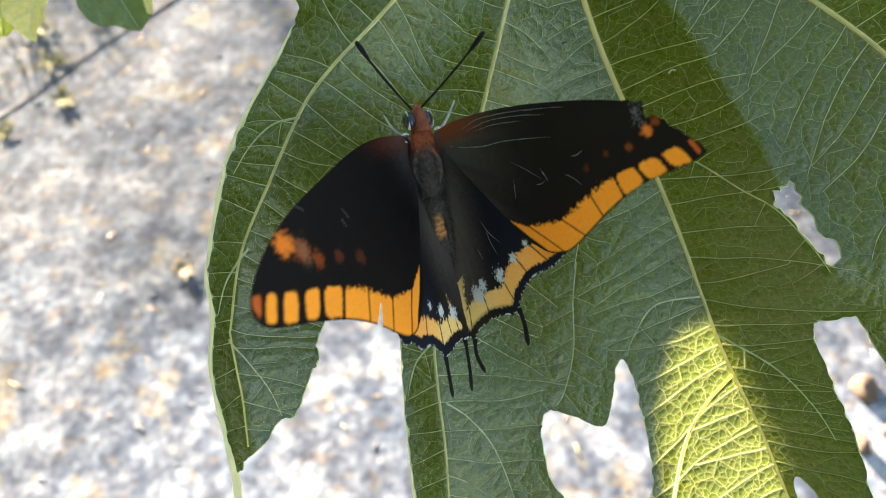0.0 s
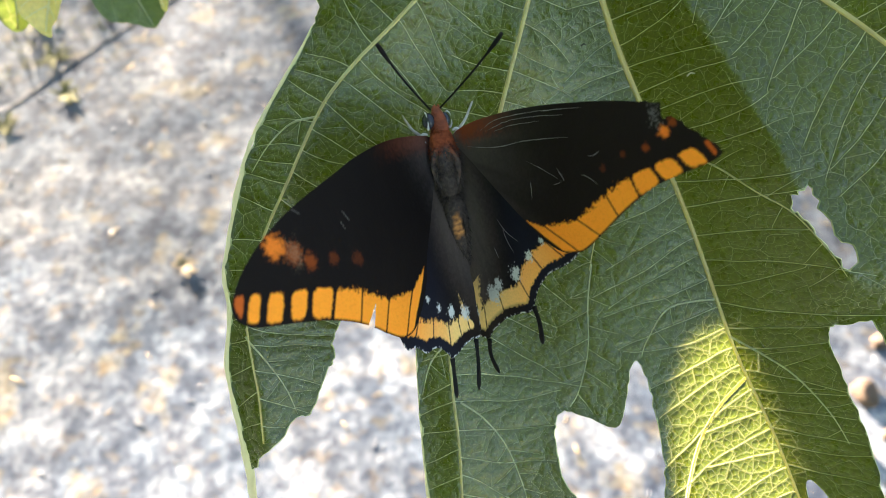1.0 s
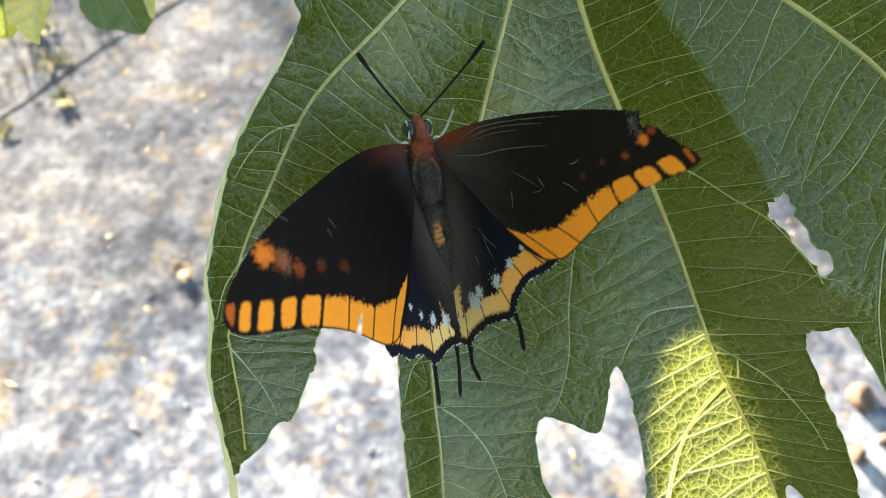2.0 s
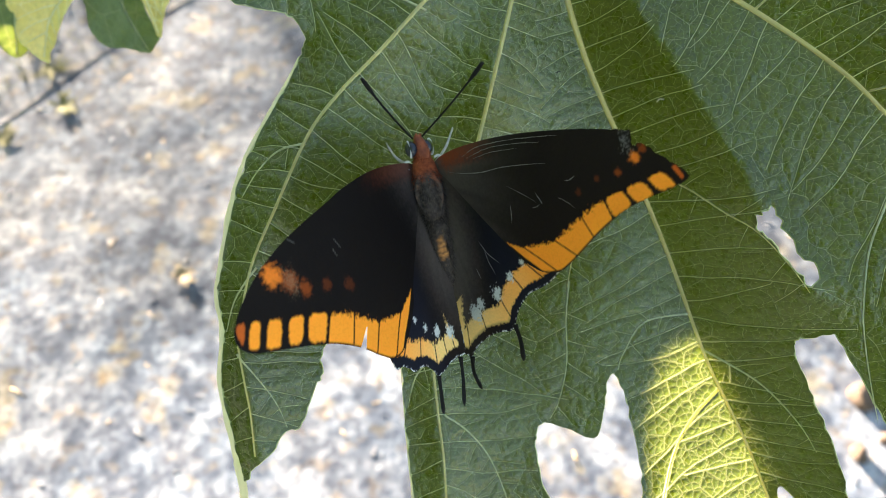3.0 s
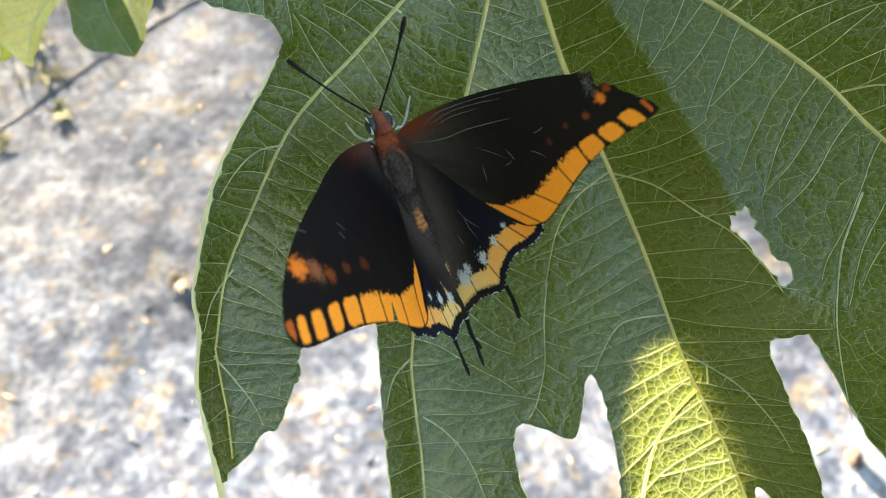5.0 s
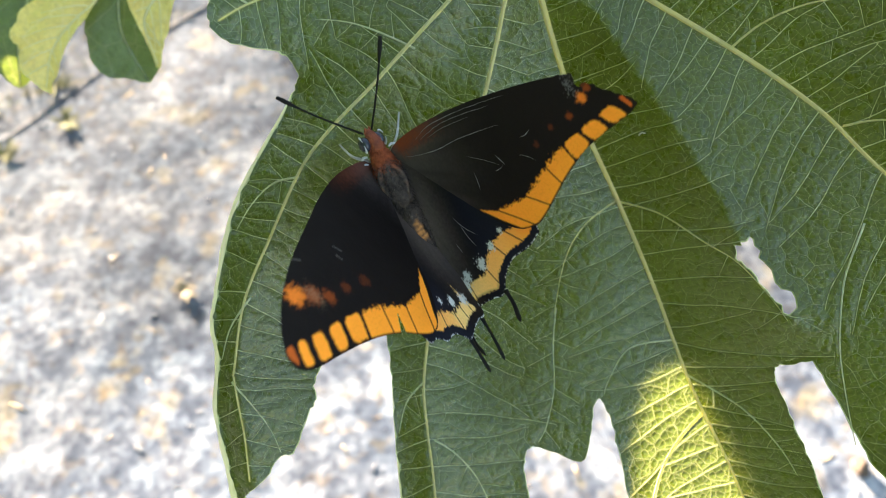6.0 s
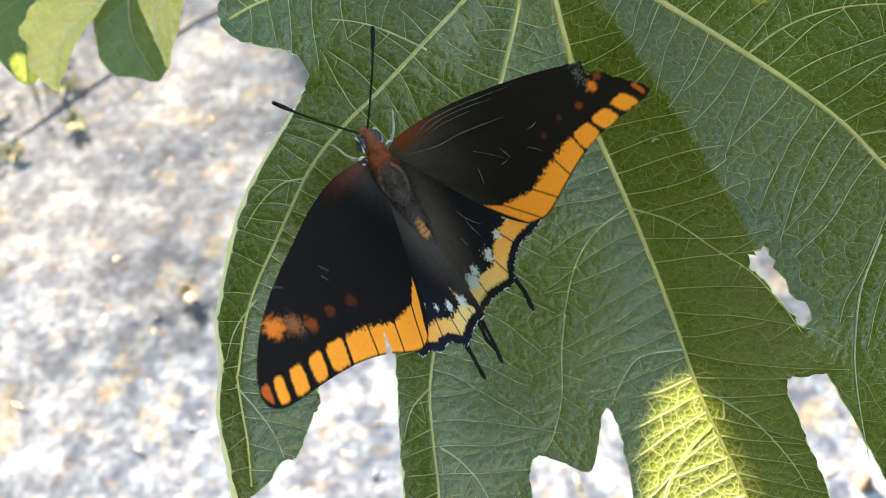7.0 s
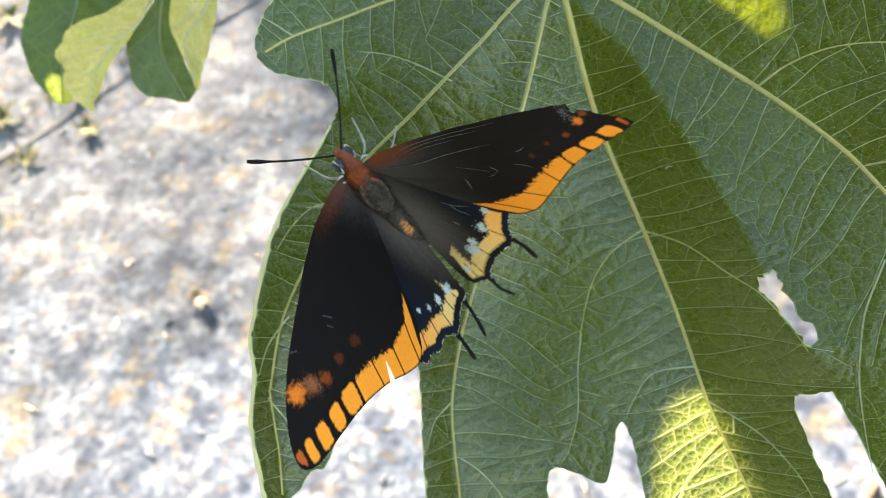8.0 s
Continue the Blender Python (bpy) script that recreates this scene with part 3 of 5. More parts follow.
def cell_net(outline, holes, pitch, seed):
    """The edges of irregular cells that fill the blade, as pairs of flat points."""
    rng = np.random.default_rng(seed)
    lo, hi = outline.min(0) - 4, outline.max(0) + 4
    gx, gy = np.meshgrid(np.arange(lo[0], hi[0], pitch), np.arange(lo[1], hi[1], pitch * 0.87))
    gx[1::2] += pitch / 2
    sites = np.column_stack([gx.ravel(), gy.ravel()])
    sites = sites + rng.uniform(-0.42, 0.42, sites.shape) * pitch
    tri = np.array(geometry.delaunay_2d_cdt([Vector(p) for p in sites.tolist()], [], [], 0, 1e-6)[2])
    a, b, c = (sites[tri[:, k]] for k in range(3))
    d = 2 * (a[:, 0] * (b[:, 1] - c[:, 1]) + b[:, 0] * (c[:, 1] - a[:, 1]) + c[:, 0] * (a[:, 1] - b[:, 1]))
    sq = [(p * p).sum(1) for p in (a, b, c)]
    mid = np.column_stack([(sq[0] * (b[:, 1] - c[:, 1]) + sq[1] * (c[:, 1] - a[:, 1]) + sq[2] * (a[:, 1] - b[:, 1])) / d, (sq[0] * (c[:, 0] - b[:, 0]) + sq[1] * (a[:, 0] - c[:, 0]) + sq[2] * (b[:, 0] - a[:, 0])) / d])
    first, pairs = {}, []
    for f, t in enumerate(tri.tolist()):
        for k in range(3):
            key = (min(t[k], t[k - 1]), max(t[k], t[k - 1]))
            if key in first:
                pairs.append((first[key], f))
            else:
                first[key] = f
    pairs = np.array(pairs)
    p, q = mid[pairs[:, 0]], mid[pairs[:, 1]]
    long = np.hypot(*(q - p).T)
    keep = (long > 0.05) & (long < 3 * pitch)
    for end in (p, q):
        keep &= inside(end, outline)
        for hole in holes:
            keep &= ~inside(end, hole)
    return p[keep], q[keep]


def ridge_mesh(name, p, q, radius, lift, *humps):
    """Many thin three-sided ridges on the blade, one from each p to its q, a little bent."""
    rng = np.random.default_rng(len(p))
    way = q - p
    across = np.column_stack([-way[:, 1], way[:, 0]])
    middle = (p + q) / 2 + across * rng.normal(0, 0.07, len(p))[:, None]
    unit = across / (np.hypot(*across.T)[:, None] + 1e-9)
    rows = []
    for at in (p, middle, q):
        base = on_leaf(at, lift)
        for tree, rise, width in humps:
            far = np.array([tree.find((x, y, 0))[2] for x, y in at.tolist()])
            base[:, 2] += rise * (1 - np.exp(-((far / width) ** 2))) * MM
        off = np.column_stack([unit * radius, np.zeros(len(p))]) * MM
        rows += [base - off, base + (0, 0, radius * 0.7 * MM), base + off]
    verts = np.stack(rows, 1).reshape(-1, 3)
    quad = np.array([(0, 1, 4, 3), (1, 2, 5, 4), (3, 4, 7, 6), (4, 5, 8, 7)])
    return mesh_of(name, verts, (np.arange(len(p))[:, None, None] * 9 + quad).reshape(-1, 4))


def rolled_rim(name, line, widths, parent, label):
    """The pale thick edge of the blade that rolls outward and back from a line along its rim."""
    line = samples(line, 0.5)
    way = np.gradient(line, axis=0)
    way /= np.hypot(*way.T)[:, None]
    out = np.column_stack([way[:, 1], -way[:, 0]])
    s = np.linspace(0, 1, len(line))
    wide = np.interp(s, *zip(*widths)) * (1 + 0.16 * value_noise(line, 0.35, 21) + 0.10 * value_noise(line, 1.1, 22))
    base = on_leaf(line)
    n = 7
    rows = []
    for k in range(n):
        a = k / (n - 1)
        move = np.column_stack([out * (wide * math.sin(a * 1.5))[:, None], -wide * 0.9 * (1 - math.cos(a * 1.5)) + 0.05]) * MM
        rows.append(base + move)
    verts = np.stack(rows, 1).reshape(-1, 3)
    i = (np.arange(len(line) - 1)[:, None] * n + np.arange(n - 1)).ravel()
    return part(name, mesh_of(name, verts, np.stack([i, i + 1, i + n + 1, i + n], 1)), PALE_RIM, parent, label)


def build_fig_leaf():
    leaf = new("fig_leaf")
    leaf.matrix_world = LEAF_POSE
    tagged(leaf, "large dark green lobed fig leaf with pale veins, chewed hole", "leaf")
    outline = spline(RIM_UPPER + RIM_LEFT + RIM_LEFT_IN + RIM_SECOND + RIM_THIRD + RIM_RIGHT, 5, True)
    rng = np.random.default_rng(3)
    outline = outline + rng.normal(0, 0.10, outline.shape)
    holes = [spline(HOLE, 3, True) + rng.normal(0, 0.20, (3 * len(HOLE), 2)), spline(LOW_HOLE, 4, True)]
    flat, quads = cut_sheet(outline, holes, 0.18)
    mains = [spline(v, 6) for v in (V0, V1, V2, V3, V4, V5)]
    sizes = (0.30, 0.35, 0.40, 0.55, 0.50, 0.45)
    strong = [spline(v, 6) for v in BRANCHES.values()]
    lines = mains + strong
    sides = grow_side_veins(mains + [line for i, line in enumerate(strong) if i not in (2, 11, 15)], len(mains), outline, holes)
    # two orders of finer veins close the cells between them
    coarse = cell_net(outline, holes, 3.3, 5)
    fine = cell_net(outline, holes, 1.25, 6)
    large, _ = finder([samples(line, 0.15) for line in lines] + [samples(line, 0.15) for line, _ in sides])

    def clear(p, q, gap):
        near = np.array([large.find((x, y, 0))[2] for x, y in ((p + q) / 2).tolist()])
        return p[near > gap], q[near > gap]

    coarse, fine = clear(*coarse, 0.55), clear(*fine, 0.3)
    net, _ = finder([p + (q - p) * s for p, q, m in ((*coarse, 17), (*fine, 9)) for s in np.linspace(0, 1, m)])
    bold, _ = finder([p + (q - p) * s for p, q in (coarse,) for s in np.linspace(0, 1, 17)])
    ladder, _ = finder([samples(line, 0.12) for line, _ in sides])
    # where the sun comes through, the sheet is fine enough to hold the veins' pale tissue
    middle = flat[quads].mean(1)
    split = inside(middle, spline(PATCH, 4, True)) | (nearest(middle, spline(PATCH, 4, True), True)[0] < 2.0)
    rest, cut = quads[~split], quads[split]
    c = flat[cut]
    n, m = len(flat), len(cut)
    extra = [(c[:, k] + c[:, (k + 1) % 4]) / 2 for k in range(4)] + [c.mean(1)]
    flat = np.vstack([flat, *extra])
    e = [n + k * m + np.arange(m) for k in range(5)]
    quads = np.vstack([rest] + [np.stack([cut[:, k], e[k], e[4], e[(k + 3) % 4]], 1) for k in range(4)])
    fine_zone = np.zeros(len(flat))
    fine_zone[np.unique(cut)] = 1
    fine_zone[n:] = 1
    at = flat.tolist()
    to_net, to_bold, to_large = (np.array([tree.find((x, y, 0))[2] for x, y in at]) for tree in (net, bold, large))
    to_side = np.array([ladder.find((x, y, 0))[2] if near else 9.0 for (x, y), near in zip(at, fine_zone)])
    to_net, to_bold = np.minimum(to_net, to_large), np.minimum(to_bold, to_large)
    verts = on_leaf(flat)
    puff = 0.075 * (1 - np.exp(-((to_net / 0.30) ** 2))) + 0.11 * (1 - np.exp(-((to_bold / 0.7) ** 2))) + 0.11 * (1 - np.exp(-((to_large / 1.1) ** 2)))
    verts[:, 2] += puff * MM
    # finer veins get their pale glow only inside the sunlit patch
    core = np.maximum(0.10 * np.exp(-((to_net / 0.055) ** 2)), np.maximum(0.16 * np.exp(-((to_bold / 0.07) ** 2)), 0.42 * np.exp(-((to_side / 0.10) ** 2)))) * fine_zone
    stems = [samples(line, 0.1) for line in mains + strong[2:3]]
    trunk, _ = finder(stems)
    girth = np.concatenate([np.interp(np.arange(len(p)) * 0.1, [0, 80], [size, 0.2]) for p, size in zip(stems, (*sizes, 0.36))])
    hits = [trunk.find((x, y, 0))[1:] for x, y in at]
    index, d = np.array([h[0] for h in hits]), np.array([h[1] for h in hits])
    core = np.maximum(core, np.clip((girth[index] - d) / 0.35, 0, 0.7))
    me = mesh_of("blade", verts, quads)
    me.attributes.new("core", "FLOAT", "POINT").data.foreach_set("value", core.astype(np.float32))
    part("blade", me, LEAF, leaf)
    for name, ring in (("margin", outline), ("chewed_margin", holes[0]), ("chewed_margin", holes[1])):
        ring = np.vstack([ring, ring[:1]])
        part(name, tube_mesh(name, on_leaf(ring), 0.00013, 5), MARGIN, leaf)
    for line, size in zip(mains, sizes):
        r = np.linspace(size, 0.11, len(line)) * MM
        part("main_vein", tube_mesh("main_vein", on_leaf(line, 0.10), r, 8, 0.7), VEIN, leaf, "thick pale yellow-green main vein")
    for i, line in enumerate(strong):
        part("branch_vein", tube_mesh("branch_vein", on_leaf(line, 0.08), np.linspace(0.30 if i == 2 else 0.12 if i == 8 else 0.19, 0.06, len(line)) * MM, 6, 0.7), VEIN if i in (0, 1, 2, 6, 7) else SIDE_VEIN, leaf)
    for line, size in sides:
        part("side_vein", tube_mesh("side_vein", on_leaf(line, 0.10), np.linspace(size, size * 0.55, len(line)) * MM, 5, 0.7), SIDE_VEIN, leaf)
    swell, quilt = (large, 0.11, 1.1), (bold, 0.11, 0.7)
    for (p, q), size, humps in ((coarse, 0.025, (swell,)), (fine, 0.0105, (swell, quilt))):
        tagged(part("vein_net", ridge_mesh("vein_net", p, q, size, 0.02, *humps), FINE_VEIN, leaf, "fine pale net of veins"), kind="stuff")
    rolled_rim("rolled_margin", spline(RIM_LEFT + [(-29.3, -37), (-28.7, -41)], 5), [(0, 0.35), (0.3, 1.1), (0.6, 1.0), (0.82, 1.3), (0.90, 2.4), (1, 1.2)], leaf, "pale rolled edge of the blade")
    rolled_rim("rolled_margin", spline(RIM_SECOND[:7], 5), [(0, 0.15), (0.4, 0.5), (0.8, 1.2), (1, 1.2)], leaf, "pale rolled edge of the blade")
    # a stalk out of the top of the blade
    top = np.array(V3[0])
    stalk = [np.append(top * MM, on_leaf(top[None])[0, 2]), np.append((top + (2, 10)) * MM, 0.002), np.append((top + (5, 30)) * MM, -0.006), np.append((top + (6, 60)) * MM, -0.02)]
    part("stalk", tube_mesh("stalk", spline(stalk, 6), 0.0016, 8), VEIN, leaf)
    # small chewed crumbs that lie on the blade
    for x, y, size in ((17.6, 30.4, 0.22), (19.4, 27.4, 0.16), (32.6, 26.0, 0.30)):
        crumb = tube_mesh("crumb", on_leaf(spline([(x - 1.2 * size, y - size), (x, y + 0.4 * size), (x + 1.6 * size, y)], 4), 0.25), np.linspace(0.5, 0.3, 9) * size * MM, 5)
        part("crumb", crumb, LEG if size != 0.22 else BLACK, leaf, "tiny scrap stuck to the blade")
    return leaf


# ---- other leaves ----
def build_twig_leaf(place, turn, outline, rib, material, label, seed):
    """A leaf of a neighbouring twig: outline and midrib in mm on its plane, seen from its upper side."""
    thing = new("twig_leaf")
    thing.matrix_world = pose(*place, *turn)
    rib = spline(rib, 8)
    ring = spline(outline, 5, True)
    ring = ring + np.random.default_rng(seed).normal(0, 0.08, ring.shape)

    def shaped(q, lift=0.0):
        q = np.asarray(q, float)
        d, _, along = nearest(q, rib)
        z = 1.3 * np.exp(-d / 4) * -1 + 0.5 * np.sin(along * 0.25 + seed) + 0.35 * value_noise(q, 0.22, seed) + 0.10 * np.sin((along - 0.6 * d) * 1.5) * np.clip(d / 2, 0, 1)
        return np.column_stack([q, z + lift]) * MM

    flat, quads = cut_sheet(ring, [], 0.45)
    part("blade", mesh_of("blade", shaped(flat), quads), material, thing)
    part("midrib", tube_mesh("midrib", shaped(rib, 0.05), np.linspace(0.42, 0.16, len(rib)) * MM, 6, 0.7), MIDRIB if material is YOUNG else FINE_VEIN, thing)
    run = samples(rib, 3.2)[1:-1] if material is YOUNG else np.zeros((0, 2))
    if not len(run):
        return tagged(thing, label, "leaf", "leaves on the neighbouring twig")
    way = np.gradient(run, axis=0)
    way /= np.hypot(*way.T)[:, None]
    for p, w in zip(run, way):
        for side in (-1, 1):
            d = 0.75 * side * np.array([-w[1], w[0]]) + 0.65 * w
            line = [p + d * k * 0.6 + w * 0.02 * k * k for k in range(14)]
            keep = inside(np.array(line), ring)
            line = line[: int(np.argmin(keep)) if not keep.all() else 14]
            if len(line) > 3:
                part("side_vein", tube_mesh("side_vein", shaped(line, 0.02), np.linspace(0.16, 0.07, len(line)) * MM, 5, 0.6), MIDRIB, thing)
    tagged(thing, label, "leaf", "leaves on the neighbouring twig")


def build_shade_leaf(centre, half_w, half_h, gaps, spots, lobes, label):
    """An unseen wide lobed leaf added up-sun to shade the fig leaf, square to the sun, holed where patches of light
    fall.
    """
    thing = new("fig_leaf")
    m = look(centre, Vector(centre) - TO_SUN)
    thing.matrix_world = m
    n = 120
    ring = []
    for k in range(n):
        a = 2 * math.pi * k / n
        r = 1 + 0.09 * math.cos(lobes * a + 0.6) + 0.02 * math.sin(17 * a)
        ring.append((half_w * r * math.cos(a), half_h * r * math.sin(a)))
    back = m.inverted()
    holes = []
    for gap in gaps:
        lit = [LEAF_POSE @ Vector(p) for p in on_leaf(spline(gap, 3, True))]
        holes.append(np.array([tuple((back @ p).xy * 1000) for p in lit]))
    for spot, size in spots:
        at = np.array((back @ Vector(spot)).xy) * 1000
        holes.append(np.array([at + size * np.array((math.cos(a), math.sin(a))) for a in np.linspace(0, 2 * math.pi, 16, endpoint=False)]))
    flat, quads = cut_sheet(np.array(ring), holes, 1.0)
    z = 5 * value_noise(flat, 0.02, 1)
    part("blade", mesh_of("blade", np.column_stack([flat, z]) * MM, quads), SHADED, thing)
    rib = spline([(-half_w * 0.95, 0, 0.4), (0, 2, 0.4), (half_w * 0.9, 0, 0.4)], 10) * MM
    part("main_vein", tube_mesh("main_vein", rib, np.linspace(0.0011, 0.0003, len(rib)), 6), VEIN, thing)
    tagged(thing, label, "leaf")


def build_unseen_fig_tree(x, y, crown_z, crown, seed):
    """A fig tree added out of view to darken reflections: trunk, limbs and a loose crown of broad leaves."""
    rng = np.random.default_rng(seed)
    tree = new("unseen_fig_tree")
    tree.location = (x, y, 0)
    tagged(tree, "broad dark green fig tree added out of view to darken reflections", "tree")
    trunk = spline([(0, 0, -0.05), (0.05, 0.02, 0.5), (-0.04, 0.05, 1.0), (0.02, 0, crown_z)], 6)
    part("trunk", tube_mesh("trunk", trunk, np.linspace(0.11, 0.05, len(trunk)), 10), BARK, tree)
    for k in range(7):
        a = k * 0.9 + rng.uniform(-0.3, 0.3)
        end = np.array([math.cos(a) * crown * 0.8, math.sin(a) * crown * 0.8, crown_z + rng.uniform(-0.4, 0.6) * crown])
        limb = spline([trunk[9 + k], trunk[9 + k] * 0.5 + end * 0.5 + (0, 0, 0.12), end], 5)
        part("limb", tube_mesh("limb", limb, np.linspace(0.035, 0.010, len(limb)), 7), BARK, tree)
    verts, faces = [], []
    for k in range(2400):
        d = rng.normal(0, 1, 3)
        p = d / np.linalg.norm(d) * crown * rng.uniform(0.35, 1.0) ** 0.6 * (1 + 0.25 * math.sin(3 * d[0] + 2 * d[1])) * [1, 1, 0.8] + [0, 0, crown_z]
        u = rng.normal(0, 1, 3)
        u /= np.linalg.norm(u)
        w = np.cross(u, rng.normal(0, 1, 3) + [0, 0, 1.5])
        w /= np.linalg.norm(w) + 1e-9
        size, dip = rng.uniform(0.08, 0.15), np.cross(u, w) * 0.025
        ring = [p - u * size, p - w * size * 0.7 - u * size * 0.3 + dip, p - w * size * 0.6 + u * size * 0.5 + dip, p + u * size * 1.1, p + w * size * 0.6 + u * size * 0.5 + dip, p + w * size * 0.7 - u * size * 0.3 + dip]
        n = len(verts)
        verts += ring
        faces += [(n, n + 1, n + 2, n + 3), (n, n + 3, n + 4, n + 5)]
    tagged(part("crown", mesh_of("crown", verts, faces, False), SHADED, tree), kind="stuff")


def build_shade_shrub(x, y, wide, tall, count, seed):
    """A low loose shrub added out of view to shade the ground: thin stems and many small leaves."""
    rng = np.random.default_rng(seed)
    shrub = new("shrub")
    shrub.location = (x, y, 0)
    tagged(shrub, "low loose grey-green shrub added out of view to shade the ground", "shrub")
    tips = []
    for k in range(9):
        end = np.array([rng.uniform(-wide, wide), rng.uniform(-0.25, 0.25), tall * rng.uniform(0.6, 1.0)])
        stem = spline([(end[0] * 0.3, end[1] * 0.3, -0.02), (end[0] * 0.6, end[1] * 0.5, end[2] * 0.6), end], 5)
        part("stem", tube_mesh("stem", stem, np.linspace(0.007, 0.003, len(stem)), 6), BARK, shrub)
        tips += [stem[j] for j in (4, 6, 8, 10)]
    verts, faces = [], []
    for k in range(count):
        p = tips[k % len(tips)] + rng.normal(0, 0.06, 3)
        u, w = rng.normal(0, 1, 3), rng.normal(0, 1, 3)
        u /= np.linalg.norm(u)
        w = np.cross(u, w)
        w /= np.linalg.norm(w) + 1e-9
        size, n = rng.uniform(0.014, 0.03), len(verts)
        verts += [p - u * size, p + w * size * 0.5, p + u * size, p - w * size * 0.5]
        faces.append((n, n + 1, n + 2, n + 3))
    tagged(part("foliage", mesh_of("foliage", verts, faces, False), SHADED, shrub), kind="stuff")


# ---- the butterfly ----
BODY_ROWS = [
    (0, -0.00090, 0.01058, 0.00761, -5.89, 4.11, 11.33),
    (0.5, -0.00064, 0.01064, 0.00703, -5.68, 3.33, 12.92),
    (1, -0.00108, 0.01053, 0.00641, -5.78, 3.28, 11.88),
    (1.5, -0.00102, 0.01052, 0.00690, -5.39, 3.56, 11.09),
    (3, -0.00068, 0.01036, 0.00675, -4.88, 3.82, 12.99),
    (3.5, -0.00100, 0.01034, 0.00755, -4.62, 4.63, 12.12),
    (4, -0.00083, 0.01127, 0.00737, -4.10, 3.69, 18.43),
    (5.5, -0.00210, 0.01619, 0.00886, 0.87, 4.37, 23.71),
    (6, -0.00360, 0.01712, 0.00827, 0.49, 5.39, 27.90),
    (6.5, -0.00419, 0.01688, 0.01091, 2.24, 5.41, 32.99),
    (7, -0.00499, 0.01776, 0.00855, 4.11, 7.58, 31.91),
    (7.5, -0.00959, 0.01898, 0.01031, 19.64, 9.33, 44.00),
    (8, -0.01205, 0.02018, 0.00856, 24.50, 10.78, 43.97),
]
# seconds; lift of the wing from level, sweep forward, twist, in degrees
LEFT_FORE_ANGLES = [
    (0, 67.4, -4.5, -9.0), (0.1, 64.5, -4.3, -8.6), (0.2, 63.1, -4.0, -8.2), (0.3, 66.2, -3.8, -7.8), (0.4, 69.3, -3.5, -7.4), (0.5, 66.1, -3.3, -6.9),
    (0.6, 61.3, -3.4, -6.7), (0.7, 61.2, -3.5, -6.4), (0.8, 61.4, -3.7, -6.2), (0.9, 61.6, -3.8, -5.9), (1, 60.6, -3.9, -5.7), (1.1, 60.3, -3.9, -5.8),
    (1.2, 59.6, -3.9, -6.0), (1.3, 57.8, -3.9, -6.1), (1.4, 60.2, -3.8, -6.2), (1.5, 61.3, -3.8, -6.4), (1.6, 61.8, -3.7, -6.3), (1.7, 64.0, -3.7, -6.2),
    (2.8, 62.4, -3.0, -5.4), (2.9, 68.8, -3.0, -5.4), (3, 62.3, -2.9, -5.3), (3.1, 63.1, -3.2, -6.0), (3.2, 68.9, -3.5, -6.6), (3.3, 76.5, -3.7, -7.3),
    (3.4, 57.8, -4.0, -8.0), (3.5, 66.3, -4.2, -8.6), (3.6, 67.6, -3.8, -8.6), (3.7, 64.6, -3.3, -8.6), (3.8, 64.4, -2.9, -8.5), (3.9, 68.1, -2.4, -8.5),
    (4, 69.4, -2.0, -8.5), (4.1, 67.7, -2.2, -8.6), (4.2, 76.2, -2.4, -8.7), (5.3, 66.4, -4.5, -9.6), (5.4, 62.9, -4.7, -9.7), (5.5, 69.7, -4.9, -9.8),
    (5.6, 75.5, -4.8, -10.6), (5.7, 72.8, -4.6, -11.4), (5.8, 67.5, -4.5, -12.2), (5.9, 70.0, -4.4, -13.0), (6, 68.3, -4.2, -13.8), (6.1, 64.3, -3.1, -13.6),
    (6.2, 61.4, -2.0, -13.5), (6.3, 58.9, -0.9, -13.3), (6.4, 58.5, 0.2, -13.1), (6.5, 63.7, 1.4, -13.0), (6.6, 56.5, 0.3, -12.5), (6.7, 58.3, -0.8, -11.9),
    (6.8, 56.4, -2.0, -11.4), (6.9, 56.1, -3.1, -10.9), (7, 58.5, -4.2, -10.4), (7.1, 57.8, -2.8, -9.6), (7.2, 53.4, -1.5, -8.8), (7.3, 58.7, -0.0, -8.0),
    (7.4, 57.3, 1.3, -7.2), (7.5, 55.1, 2.6, -6.4), (7.6, 50.1, 2.1, -6.5), (7.7, 49.8, 1.5, -6.7), (7.8, 54.5, 1.0, -6.8), (7.9, 52.4, 0.3, -6.9),
    (8, 47.7, -0.2, -7.1),
]
